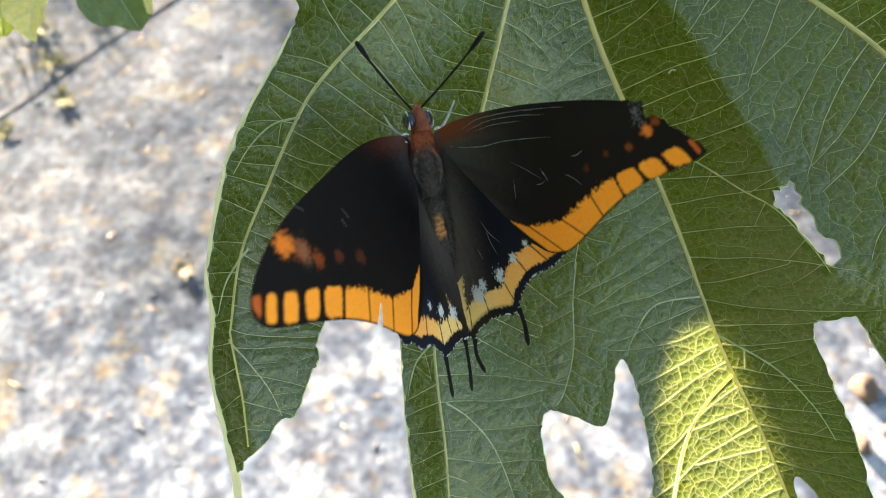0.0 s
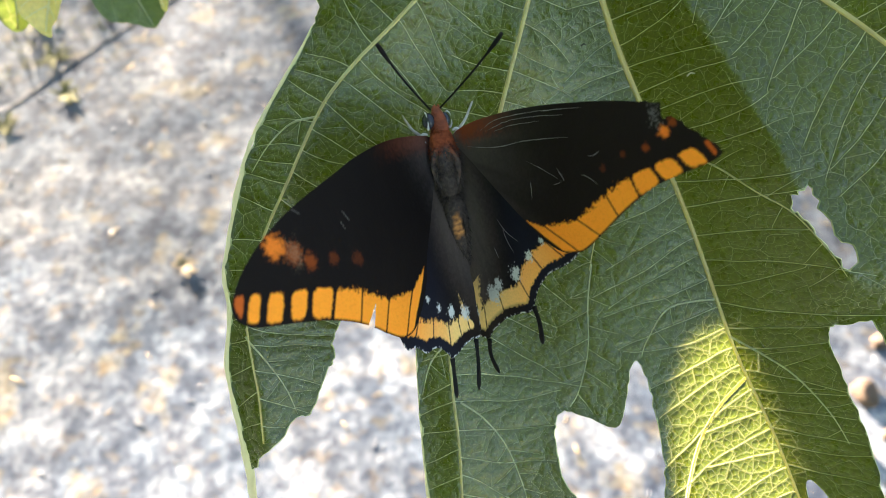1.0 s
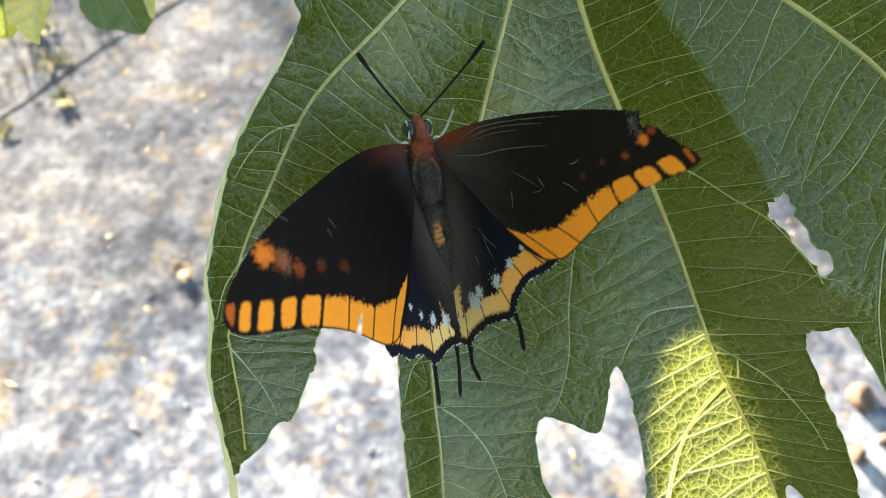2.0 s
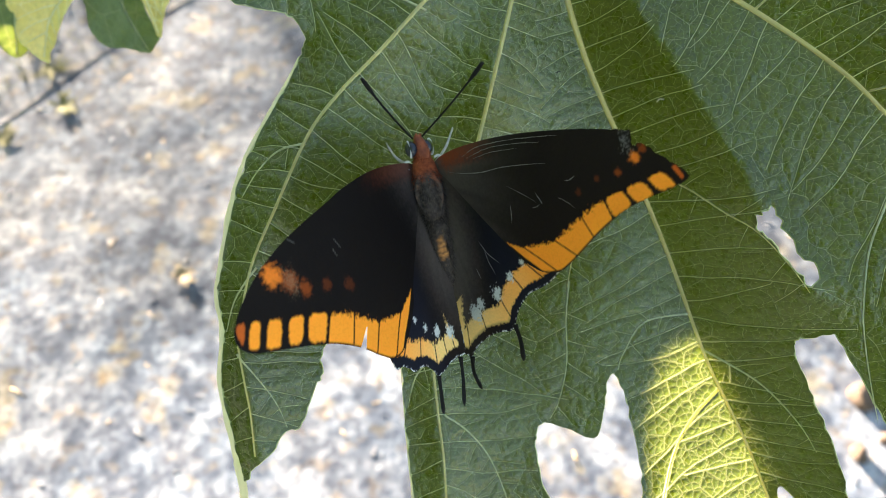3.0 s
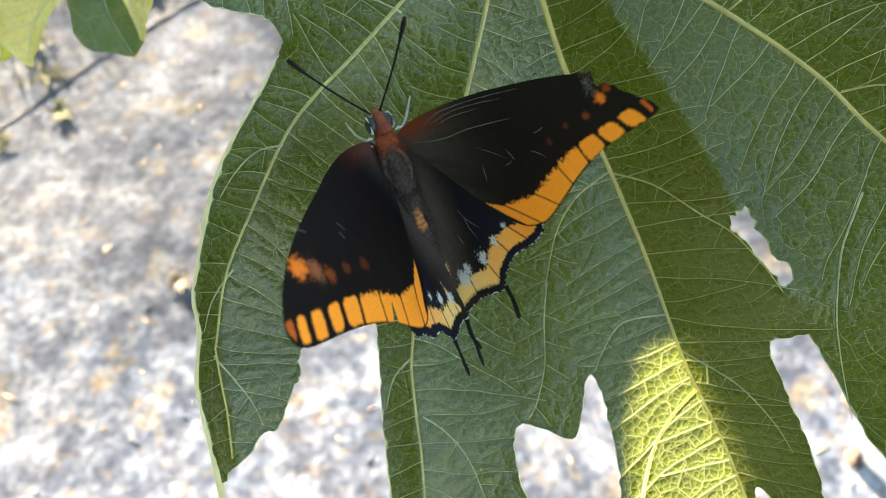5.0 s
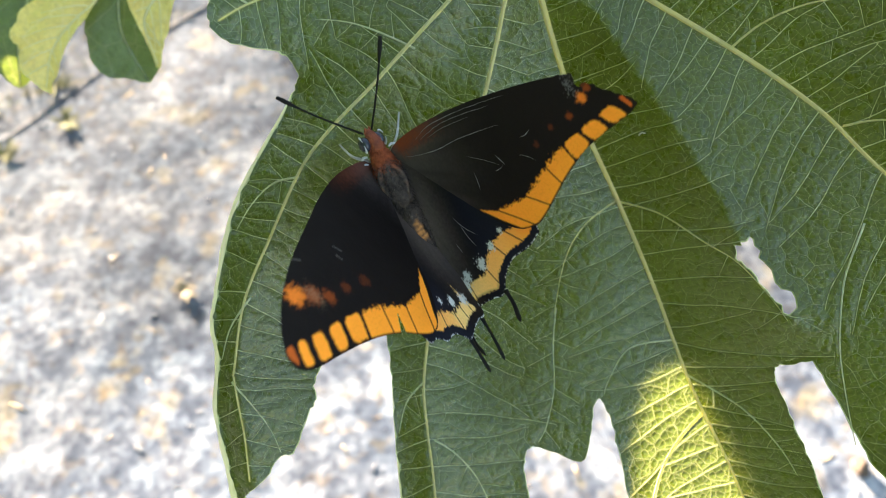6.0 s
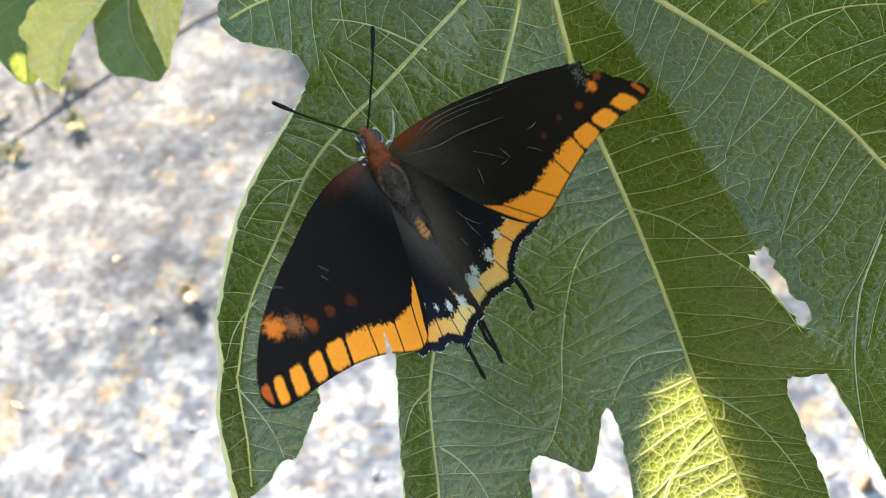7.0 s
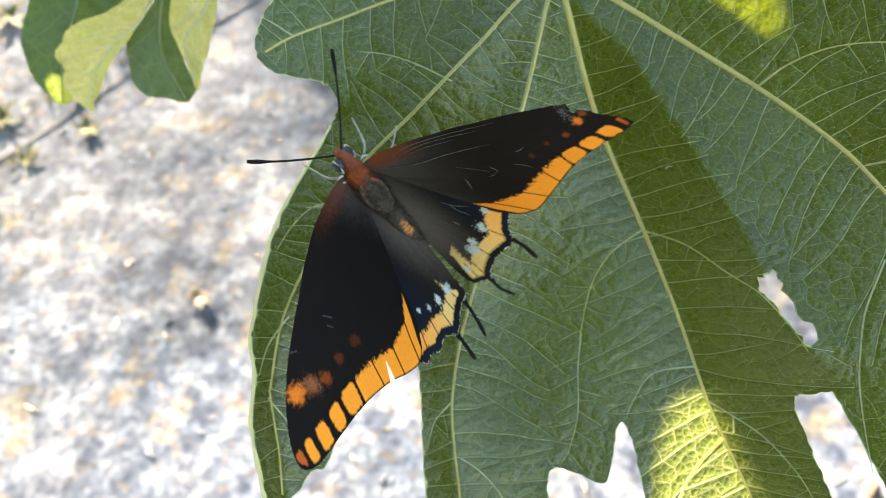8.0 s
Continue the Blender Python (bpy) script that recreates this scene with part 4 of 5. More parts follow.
LEFT_HIND_ANGLES = [
    (0, 65.9, 0.2, -9.0), (0.1, 63.0, -0.0, -8.6), (0.2, 61.6, -0.2, -8.2), (0.3, 64.7, -0.4, -7.8), (0.4, 67.8, -0.6, -7.4), (0.5, 64.6, -0.8, -6.9),
    (0.6, 59.8, -1.1, -6.7), (0.7, 59.7, -1.4, -6.4), (0.8, 59.9, -1.7, -6.2), (0.9, 60.1, -2.0, -5.9), (1, 59.1, -2.4, -5.7), (1.1, 58.8, -2.3, -5.8),
    (1.2, 58.1, -2.3, -6.0), (1.3, 56.3, -2.2, -6.1), (1.4, 58.7, -2.2, -6.2), (1.5, 59.8, -2.1, -6.4), (1.6, 60.3, -2.0, -6.3), (1.7, 62.5, -2.0, -6.2),
    (2.8, 60.9, -1.1, -5.4), (2.9, 67.3, -1.1, -5.4), (3, 60.8, -1.0, -5.3), (3.1, 61.6, -0.9, -6.0), (3.2, 67.4, -0.8, -6.6), (3.3, 75.0, -0.7, -7.3),
    (3.4, 56.3, -0.6, -8.0), (3.5, 64.8, -0.5, -8.6), (3.6, 66.1, -0.3, -8.6), (3.7, 63.1, -0.1, -8.6), (3.8, 62.9, 0.1, -8.5), (3.9, 66.6, 0.3, -8.5),
    (4, 67.9, 0.5, -8.5), (4.1, 66.2, 0.5, -8.6), (4.2, 74.7, 0.5, -8.7), (5.3, 64.9, 0.2, -9.6), (5.4, 61.4, 0.2, -9.7), (5.5, 68.2, 0.2, -9.8),
    (5.6, 74.0, 0.2, -10.6), (5.7, 71.3, 0.1, -11.4), (5.8, 66.0, 0.1, -12.2), (5.9, 68.5, 0.0, -13.0), (6, 66.8, -0.0, -13.8), (6.1, 62.8, -0.0, -13.6),
    (6.2, 59.9, -0.1, -13.5), (6.3, 57.4, -0.1, -13.3), (6.4, 57.0, -0.2, -13.1), (6.5, 62.2, -0.2, -13.0), (6.6, 55.0, -0.3, -12.5), (6.7, 56.8, -0.4, -11.9),
    (6.8, 54.9, -0.4, -11.4), (6.9, 54.6, -0.5, -10.9), (7, 57.0, -0.6, -10.4), (7.1, 56.4, -2.0, -8.6), (7.2, 52.2, -3.4, -6.8), (7.3, 57.5, -4.7, -5.2),
    (7.4, 56.3, -6.1, -3.4), (7.5, 54.2, -7.5, -1.6), (7.6, 49.2, -6.5, -2.2), (7.7, 48.9, -5.5, -2.8), (7.8, 53.5, -4.4, -3.4), (7.9, 51.4, -3.4, -3.9),
    (8, 46.7, -2.4, -4.6),
]
RIGHT_FORE_ANGLES = [
    (0, 51.1, 2.9, 5.5), (0.5, 50.6, 2.7, 2.6), (1, 50.8, 3.1, 3.2), (1.5, 50.0, 3.9, 3.6), (3, 49.3, 3.9, 1.4), (3.5, 49.1, 4.9, 2.5),
    (4, 50.3, 3.4, 3.4), (5.5, 47.4, 3.5, 3.7), (6, 48.1, 3.6, 0.7), (6.5, 48.4, 3.2, 3.2), (7, 47.0, 3.8, -2.4), (7.5, 48.5, 5.6, 4.1),
    (8, 50.0, 3.1, 5.9),
]
RIGHT_HIND_ANGLES = [
    (0, 49.6, -0.9, 5.5), (0.5, 49.1, -1.1, 2.6), (1, 49.3, 0.5, 3.2), (1.5, 48.5, 1.7, 3.6), (3, 47.8, 0.6, 1.4), (3.5, 47.6, 2.4, 2.5),
    (4, 48.8, 2.9, 3.4), (5.5, 45.9, -4.8, 3.7), (6, 46.6, -3.1, 0.7), (6.5, 46.9, -1.8, 3.2), (7, 45.5, 2.1, -2.4), (7.5, 44.6, 4.4, -1.1),
    (8, 48.0, 12.3, 4.1),
]
# seconds; turn of the two feelers out from straight ahead, and the lift of each
FEELERS = [(0, 27, 55, 52, 36), (1.5, 27, 54, 52, 34), (3, 24, 54, 52, 28), (3.5, 24, 53, 54, 32), (5.5, 35, 37, 32, 32), (6.5, 38, 35, 42, 32), (7.5, 37, 33, 32, 8), (8, 43, 34, 26, 4)]
# wing outlines and the ends of their veins, in mm out from and ahead of the wing's root
RIGHT_FORE = [(-0.3, 2.86), (3.2, 3.88), (10.48, 3.58), (18.62, 2.42), (27.11, 0.5), (32.54, -1.15), (34.93, -2.14), (34.56, -3.4), (35.98, -3.84), (38.03, -5.89), (39.56, -7.42), (40.24, -8.48), (38.47, -9.16), (35.05, -9.58), (31.52, -10.25), (27.87, -11.65), (24.03, -13.57), (20.05, -15.46), (17.88, -15.67), (15.62, -15.17), (12.9, -13.04), (10.36, -10.19), (6.25, -5.25), (2.28, -0.48)]
LEFT_FORE = [(-2.74, 2.15), (-0.34, 3.94), (8.25, 4.19), (15.89, 3), (23.12, 0.87), (29.58, -1.23), (33.67, -2.98), (37.19, -5.06), (39.61, -6.97), (40.99, -8.6), (41.45, -9.7), (41.17, -10.74), (39.87, -11.75), (37.73, -12.35), (34.8, -12.93), (30.91, -13.84), (27.67, -14.87), (24.07, -16.56), (21.18, -18.55), (18.18, -19.85), (15.22, -18.88), (11.38, -15.1), (9.74, -12.61), (5.76, -7.85), (0.91, -2.21)]
RIGHT_HIND = [(0.28, 5.48), (7.42, 3.64), (14.28, -1.09), (18.72, -6.58), (19.49, -10.14), (18.62, -11.15), (16.88, -12.12), (14.39, -12.88), (12.44, -13.55), (9.94, -15.61), (8.5, -17.54), (7.43, -18.4), (5.24, -18.57), (2.31, -19.24), (-0.75, -20.87), (-2.4, -22.19), (-3.68, -21.88), (-5.73, -21.41), (-6.4, -20.11), (-5.75, -15.31), (-3.77, -7.72), (-1.88, -0.47)]
LEFT_HIND = [(-4.38, 6.22), (2.76, 4.48), (11.91, -2.88), (16.2, -10.82), (17.09, -15.61), (17.17, -16.74), (16.53, -18.29), (15.15, -18.34), (14.13, -18.94), (13.18, -19.75), (11.61, -19.63), (10.02, -20.03), (8.95, -21.04), (8.33, -21.93), (6.87, -21.76), (5.19, -21.24), (2.58, -20.97), (1.04, -21.17), (0.01, -20.39), (-0.65, -18.09), (-1.56, -13.32), (-3.44, -6.99), (-4.36, 1.33)]
LEFT_FORE_VEINS = [(41.2, -9.1), (40.67, -11.23), (38.67, -12.23), (35.54, -12.77), (32.51, -13.49), (29.14, -14.37), (25.24, -16), (21.76, -18.37), (18.18, -19.85), (16.06, -19.28)]
LEFT_FORE_INNER = [(40.74, -8.33), (39.3, -8.65), (37.08, -9.07), (34.02, -9.69), (30.94, -10.25), (27.32, -11.12), (23.25, -12.38), (19.18, -14.64), (14.34, -14.93), (10.17, -12.66)]
RIGHT_FORE_VEINS = [(40.19, -8.25), (39.01, -9.11), (36.11, -9.57), (32.87, -10.03), (29.43, -11.1), (26.07, -12.7), (22.68, -14.31), (18.81, -15.72), (16.06, -15.3)]
RIGHT_FORE_INNER = [(39.77, -6.79), (37.79, -7.21), (34.82, -7.56), (31.95, -8), (28.82, -8.45), (24.92, -9.47), (19.77, -11.73), (14, -11.74), (10.32, -10.26)]
LEFT_SPOTS = [(34.03, -4.91), (31.76, -6.12), (29.75, -7.45), (26.22, -7.99), (22.57, -8.88)]
RIGHT_SPOTS = [(34.39, -4.9), (35.73, -4.13), (31.94, -5.91), (28.8, -5.91), (25.54, -6.78)]
SLIT = [(21.54, -14.28), (24.37, -16.74), (23.48, -17.28)]
RIGHT_HIND_VEINS = [(19.49, -10.14), (16.88, -12.12), (12.44, -13.55), (8.5, -17.54), (2.31, -19.24), (-2.4, -22.19), (-4.21, -21.89), (-5.73, -21.41)]
LEFT_HIND_VEINS = [(17.17, -16.74), (15.15, -18.34), (11.61, -19.63), (8.33, -21.93), (5.19, -21.24), (2.58, -20.97), (1.04, -21.17), (0.01, -20.39)]
RIGHT_HIND_SPOTS = [(12.62, -8.94), (9.72, -10.85), (6.41, -12.94), (1.05, -15.6), (2.43, -14.24), (-4.01, -18.17)]
LEFT_HIND_SPOTS = [(9.8, -13.46), (7.98, -14.99), (5.48, -16.18), (2.3, -17.16), (-1.24, -17.57), (-1.62, -18.01)]
RIGHT_TAILS = [(8.5, -17.54), (8.86, -19.88), (8.47, -22.81), (-2.4, -22.19), (-2.91, -24.79), (-2.01, -27.34)]
LEFT_TAILS = [(8.33, -21.93), (9.07, -24.39), (9.84, -26.89), (1.81, -21.19), (2.97, -24.41), (4.59, -27.64)]

DARK = np.array((0.0105, 0.0076, 0.0068))
ORANGE = np.array((0.99, 0.322, 0.026))
DEEP = np.array((0.50, 0.10, 0.015))
CREAM = np.array((0.92, 0.60, 0.21))
SPOT = np.array((0.78, 0.19, 0.02))
PALE = np.array((0.60, 0.64, 0.64))
HAIR = np.array((0.066, 0.051, 0.044))
RUSTY_HAIR = np.array((0.24, 0.055, 0.019))
# lines of the worn veins and leading-edge sheen streaks on the forewing with the torn tip, and their half widths, in mm
WORN_VEINS_AND_SHEEN = [
    ([(2.5, 1.2), (6.0, 0.2), (9.7, -0.5), (13.5, -0.8), (17.5, -1.4), (21.9, -2.3)], 0.085),
    ([(6.5, 2.4), (10.0, 2.9), (15.0, 2.4), (20.0, 1.5), (25.0, 0.4)], 0.075),
    ([(7.5, 2.0), (12.0, 2.2), (17.0, 1.5), (22.0, 0.4)], 0.06),
    ([(9.0, 1.6), (13.0, 1.5), (18.0, 0.7)], 0.05),
    ([(18.8, -5.3), (19.2, -6.2), (19.5, -7.0)], 0.08),
    ([(19.1, -6.9), (18.3, -7.1), (17.5, -7.1)], 0.05),
    ([(13.7, -5.8), (13.5, -7.0), (13.1, -8.2)], 0.06),
    ([(22.4, -6.8), (23.5, -7.5), (24.4, -8.5)], 0.05),
    ([(24.0, -5.0), (25.0, -5.1), (25.8, -4.8)], 0.06),
    ([(14.0, -3.4), (16.5, -5.0), (18.6, -6.6)], 0.035),
]


def rough_noise(q, scale, seed):
    return 0.75 * value_noise(q, scale * 1.3, seed) + 0.25 * value_noise(q, scale * 2.9, seed + 1)


def blend(paint, colour, amount):
    a = np.clip(amount, 0, 1)[:, None]
    paint[:] = paint * (1 - a) + np.asarray(colour) * a


def soft_step(x, lo, hi):
    s = np.clip((x - lo) / (hi - lo), 0, 1)
    return s * s * (3 - 2 * s)


def strokes(paint, q, pairs, colour, width, amount):
    for a, b in zip(pairs[::2], pairs[1::2]):
        d, _, _ = nearest(q, np.array([a, b], float))
        blend(paint, colour, amount * (1 - soft_step(d, width * 0.4, width * 1.3)))


def paint_fore(q, outline, veins, inner, spots, gaps, torn):
    """Black-brown wing with an orange band of cells along the outer edge."""
    # left wing's base colour is darkened to offset the stronger light on it
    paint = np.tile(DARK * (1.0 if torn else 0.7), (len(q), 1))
    fray = rough_noise(q, 2.2, 5)
    fine = rough_noise(q, 5.0, 9)
    veins, inner = np.array(veins), np.array(inner)
    d, _, _ = nearest(q, outline, True)
    # each cell lies between two veins, from the outer edge in to its inner end
    for k in range(len(veins) - 1):
        (a, b), (c, e) = veins[k : k + 2], inner[k : k + 2]

        def beside(p, r):
            w = (r - p) / math.hypot(*(r - p))
            return (q[:, 0] - p[0]) * w[1] - (q[:, 1] - p[1]) * w[0]

        da, db = beside(a, c), beside(b, e)
        if np.dot(b - a, ((c - a)[1], -(c - a)[0])) < 0:
            da, db = -da, -db
        db = -db
        t = np.clip(da / np.maximum(da + db, 1e-3), 0, 1)
        axis = (c - a) / 2 + (e - b) / 2
        axis = axis / math.hypot(*axis)
        depth = (1 - t) * ((c - a) @ axis) + t * ((e - b) @ axis)
        s = (q - a) @ axis * (1 - t) + (q - b) @ axis * t
        gap = gaps[k]
        half = math.hypot(*(b - a)) / 2
        ok = (da > 0) & (db > 0)
        if k < (4 if torn else 5):
            x = (2 * t - 1) * half / max(half - gap, 0.15)
            y = (s - depth * 0.55) / (depth * 0.48)
            e2 = (np.abs(x) ** 4.6 + np.abs(y) ** 4.6) ** (1 / 4.6)
            on = ok * (1 - soft_step(e2 + 0.10 * fray + 0.06 * fine, 0.86, 1.04))
        else:
            side = np.minimum(da, db)
            on = ok * soft_step(side, gap * 0.5, gap * 0.5 + 0.12) * (1 - soft_step(s + 0.45 * fray + 0.3 * fine, depth - 0.5, depth + 0.1)) * soft_step(d, 0.10, 0.30) * (s > -1.0)
        blend(paint, DEEP if k == 0 else ORANGE, on)
    for k, (c, rx) in enumerate(zip(spots, (0.75, 0.6, 0.5, 0.5, 0.5) if torn else (1.45, 1.35, 1.1, 0.9, 1.0))):
        e = np.hypot((q[:, 0] - c[0]) / rx, (q[:, 1] - c[1]) / (rx * 1.05))
        blend(paint, (SPOT if k == 0 else DEEP), (0.95, 0.42, 0.40, 0.16, 0.12)[k] * (1 - soft_step(e + 0.34 * fray + 0.22 * fine, 0.4, 1.15)))
    # grey-brown hair toward the body with its pale sheen painted in, rust fur along the leading edge near the root
    r = np.hypot(q[:, 0], q[:, 1] - 1)
    strand = value_noise(np.column_stack([np.arctan2(q[:, 1] - 3, q[:, 0] + 6) * 16, r * 0.10]), 1.0, 31)
    hair_sheen = (1 - soft_step(q[:, 0] - 0.35 * q[:, 1] + 1.0 * fray, -3, 24 if torn else 10)) ** 1.5
    blend(paint, (0.098, 0.080, 0.073), 0.95 * hair_sheen * (0.85 + 0.3 * strand))
    front, _, _ = nearest(q, outline[6:36])
    rust = (1 - soft_step(r + 1.5 * fray, 3.0, 15.0)) * (1 - soft_step(front + 0.5 * fray, 0.6, 3.4))
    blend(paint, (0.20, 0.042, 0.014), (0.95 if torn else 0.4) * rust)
    return paint


def paint_hind(q, outline, veins, spots, left):
    """Dark wing with a scalloped black edge, a band of cream cells and a row of pale blue spots."""
    paint = np.tile(DARK, (len(q), 1))
    blend(paint, (0.010, 0.012, 0.022), 0.8 * soft_step(q[:, 0], 2, 10))
    fray = rough_noise(q, 2.6, 5)
    fine = rough_noise(q, 6.0, 9)
    veins = np.array(veins)
    d, _, _ = nearest(q, outline, True)
    band, _, along = nearest(q, veins)
    total = np.hypot(*np.diff(veins, axis=0).T)
    ends = np.concatenate([[0], np.cumsum(total)])
    root = np.array((0.0, 2.0))
    edge_zone = band < 7.5
    # cells between the vein lines, which run in toward the root
    inner_d = 4.0
    on = soft_step(d + 0.2 * fray, *((1.35, 1.6) if left else (1.05, 1.30))) * (1 - soft_step(d + 0.5 * fray + 0.25 * fine, inner_d - 0.55, inner_d - 0.05)) * edge_zone
    near_margin = (along > 0.3) & (along < ends[-1] - 0.05)
    line = np.full(len(q), 9.0)
    for k, v in enumerate(veins[1:-1]):
        toward = root - v
        toward = toward / math.hypot(*toward)
        dl, _, _ = nearest(q, np.array([v - toward * 1.0, v + toward * 5.0]))
        line = np.minimum(line, dl)
    tint = CREAM * (1 - np.clip(1 - along / ends[-1] * 1.4, 0, 1))[:, None] + ORANGE * 1.05 * np.clip(1 - along / ends[-1] * 1.4, 0, 1)[:, None]
    on = on * near_margin * soft_step(line, 0.06, 0.16)
    a = np.clip(on, 0, 1)[:, None]
    paint = paint * (1 - a) + tint * a
    blend(paint, (0.20, 0.15, 0.05), 0.6 * on * (1 - soft_step(d, 1.2, 1.7)) * soft_step(along / ends[-1], 0.3, 0.6))
    for k, c in enumerate(spots):
        rx = (0.5, 0.7, 1.05, 1.3, 0.9, 0.8)[k] * (0.75 if left else 1.0)
        e = np.hypot((q[:, 0] - c[0]) / rx, (q[:, 1] - c[1]) / (rx * 1.15))
        speck = 1 - soft_step(e + 0.55 * fray + 0.45 * fine, 0.55, 1.05)
        blend(paint, PALE, 0.95 * speck)
    blend(paint, (0.72, 0.74, 0.74), 0.95 * (1 - soft_step(d, 0.10, 0.24)) * (band < 1.6) * (fray + 0.6 * fine > 0.12))
    # hair toward the body, the grey haze of light on it painted in
    r = np.hypot(q[:, 0] + 2, (q[:, 1] + 4) * 0.45)
    strand = value_noise(np.column_stack([np.arctan2(q[:, 1] - 6, q[:, 0] + 3) * 22, r * 0.08]), 1.0, 33)
    blend(paint, (0.125, 0.100, 0.088), (0.9 + 0.10 * strand) * (1 - soft_step(r + 0.5 * fray, 0.5, 9.5)) ** 1.3)
    return paint


def build_wing(name, parent, outline, holes, left, paint, arch, label):
    flat, quads = cut_sheet(outline, holes, 0.16)
    colours = paint(flat, outline)
    r = np.hypot(flat[:, 0], flat[:, 1])
    z = arch * np.sin(np.clip(r / 42, 0, 1) * math.pi) + 0.12 * value_noise(flat, 0.3, 2)
    x = -flat[:, 0] if left else flat[:, 0]
    me = mesh_of(name, np.column_stack([x, flat[:, 1], z]) * MM, quads[:, ::-1] if left else quads)
    data = me.color_attributes.new("pattern", "FLOAT_COLOR", "POINT")
    data.data.foreach_set("color", np.column_stack([colours, np.ones(len(colours))]).astype(np.float32).ravel())
    wing = part(name, me, WING, parent, label)
    return wing, lambda q: np.column_stack([-np.asarray(q)[:, 0] if left else np.asarray(q)[:, 0], np.asarray(q)[:, 1], arch * np.sin(np.clip(np.hypot(*np.asarray(q, float).T) / 42, 0, 1) * math.pi)]) * MM


def build_butterfly():
    bug = new("butterfly")
    tagged(bug, "black butterfly with orange-edged wings and hindwing tails, resting on fig leaf", "butterfly")

    def furry(name, sections, sides, paint, parent, label=""):
        verts, faces = blob([tuple(c) for c in spline(sections, 5)], sides)
        v = np.array(verts)
        v = v * (1 + 0.035 * value_noise(v[:, :2] + v[:, 2:], 1.3, 7))[:, None] ** np.array((1, 0, 1))
        me = mesh_of(name, v * MM, faces)
        data = me.color_attributes.new("pattern", "FLOAT_COLOR", "POINT")
        data.data.foreach_set("color", np.column_stack([paint(v), np.ones(len(v))]).astype(np.float32).ravel())
        return part(name, me, FUR, parent, label)

    def thorax_paint(v):
        p = np.tile(HAIR, (len(v), 1))
        blotch = value_noise(v + v[:, 2:], 1.1, 3)
        blend(p, (0.15, 0.085, 0.055), 0.5 * soft_step(blotch, 0.0, 0.7))
        blend(p, RUSTY_HAIR, soft_step(v[:, 1] + 0.9 * blotch, 3.6, 5.6))
        # shade of the clefts along the sides of the shield and across its hind end, painted dark
        side = np.abs(v[:, 0] + 0.12 * blotch)
        cleft_shade = np.minimum(np.hypot(np.clip(np.abs(v[:, 1] - 1.6) - 2.0, 0, 9), side - 1.25), np.hypot(v[:, 1] + 0.9 - 0.5 * side, np.clip(side - 1.3, 0, 9)))
        blend(p, (0.006, 0.005, 0.005), 0.9 * (1 - soft_step(cleft_shade + 0.10 * blotch, 0.06, 0.26)) * (v[:, 2] > -0.5) * soft_step(blotch + 0.25 * np.sign(-v[:, 0]), -0.3, 0.3))
        return p

    def abdomen_paint(v):
        p = np.tile(HAIR * 0.95, (len(v), 1))
        rough = value_noise(v, 2.3, 5)
        worn = np.hypot((v[:, 0] - 0.05) / 0.85, (v[:, 1] + 6.0) / 2.4)
        rings = 0.5 + 0.5 * np.sin(v[:, 1] * 7.5 + 1.5 * rough)
        blend(p, (0.50, 0.215, 0.065), (1 - soft_step(worn + 0.3 * rough, 0.45, 1.1)) * (v[:, 2] > -2.5) * (0.45 + 0.55 * rings))
        # dark inside of a split beside the patch, its shade painted on
        split = np.hypot((v[:, 0] - 0.85 + 0.1 * rough) / 0.22, (v[:, 1] + 6.6) / 2.0)
        blend(p, (0.006, 0.005, 0.004), 0.9 * (1 - soft_step(split, 0.6, 1.1)) * (v[:, 2] > -2.5))
        return p

    furry("thorax", [(-2.4, -0.5, 0.8, 0.8), (-1.2, -0.1, 1.5, 1.6), (1.5, 0.2, 1.8, 2.0), (4.2, 0.2, 1.9, 2.0), (6.3, 0, 1.7, 1.7), (7.6, -0.1, 1.0, 1.0)], 40, thorax_paint, bug, "furry grey-brown thorax, rust-red in front")
    furry("abdomen", [(-0.6, -0.5, 0.7, 0.7), (-1.8, -0.6, 1.35, 1.4), (-4.5, -1.2, 1.6, 1.75), (-8, -2.2, 1.55, 1.65), (-11.5, -3.4, 1.2, 1.2), (-13.6, -4.3, 0.5, 0.5)], 44, abdomen_paint, bug, "grey-brown abdomen with a bare tan patch")
    head = part("head", mesh_of("head", *[np.array(a) * MM if i == 0 else a for i, a in enumerate(blob([(6.4, 0.1, 0.9, 0.9), (7.4, 0.2, 1.15, 1.2), (8.8, 0.2, 1.0, 1.15), (9.9, 0.1, 0.72, 0.85), (10.7, 0, 0.32, 0.4)], 18))]), RUST, bug, "rust-red head")
    head.matrix_basis = pose(0, 0, 0, 0, 40, 0)
    for side in (-1, 1):
        eye = bmesh.new()
        bmesh.ops.create_uvsphere(eye, u_segments=18, v_segments=12, radius=1.0 * MM)
        bmesh.ops.transform(eye, matrix=Matrix.Translation(Vector((side * 1.35, 8.8, -0.35)) * MM) @ Matrix.Diagonal((0.85, 1.15, 1.05, 1)), verts=eye.verts)
        part("eye", eye, EYE, head, "dark grey compound eye")
        for lo, hi, r in ((-0.9, 1.3, 0.12), (1.7, 4.1, 0.17)):
            s = np.linspace(lo, hi, 10)
            ring = np.column_stack([side * (1.42 + 0.66 * np.abs(np.sin(s * 0.5 + 0.8))), 8.8 + 1.2 * np.cos(s), -0.25 + 0.75 * np.sin(np.clip(s, 0.3, 2.8))]) * MM
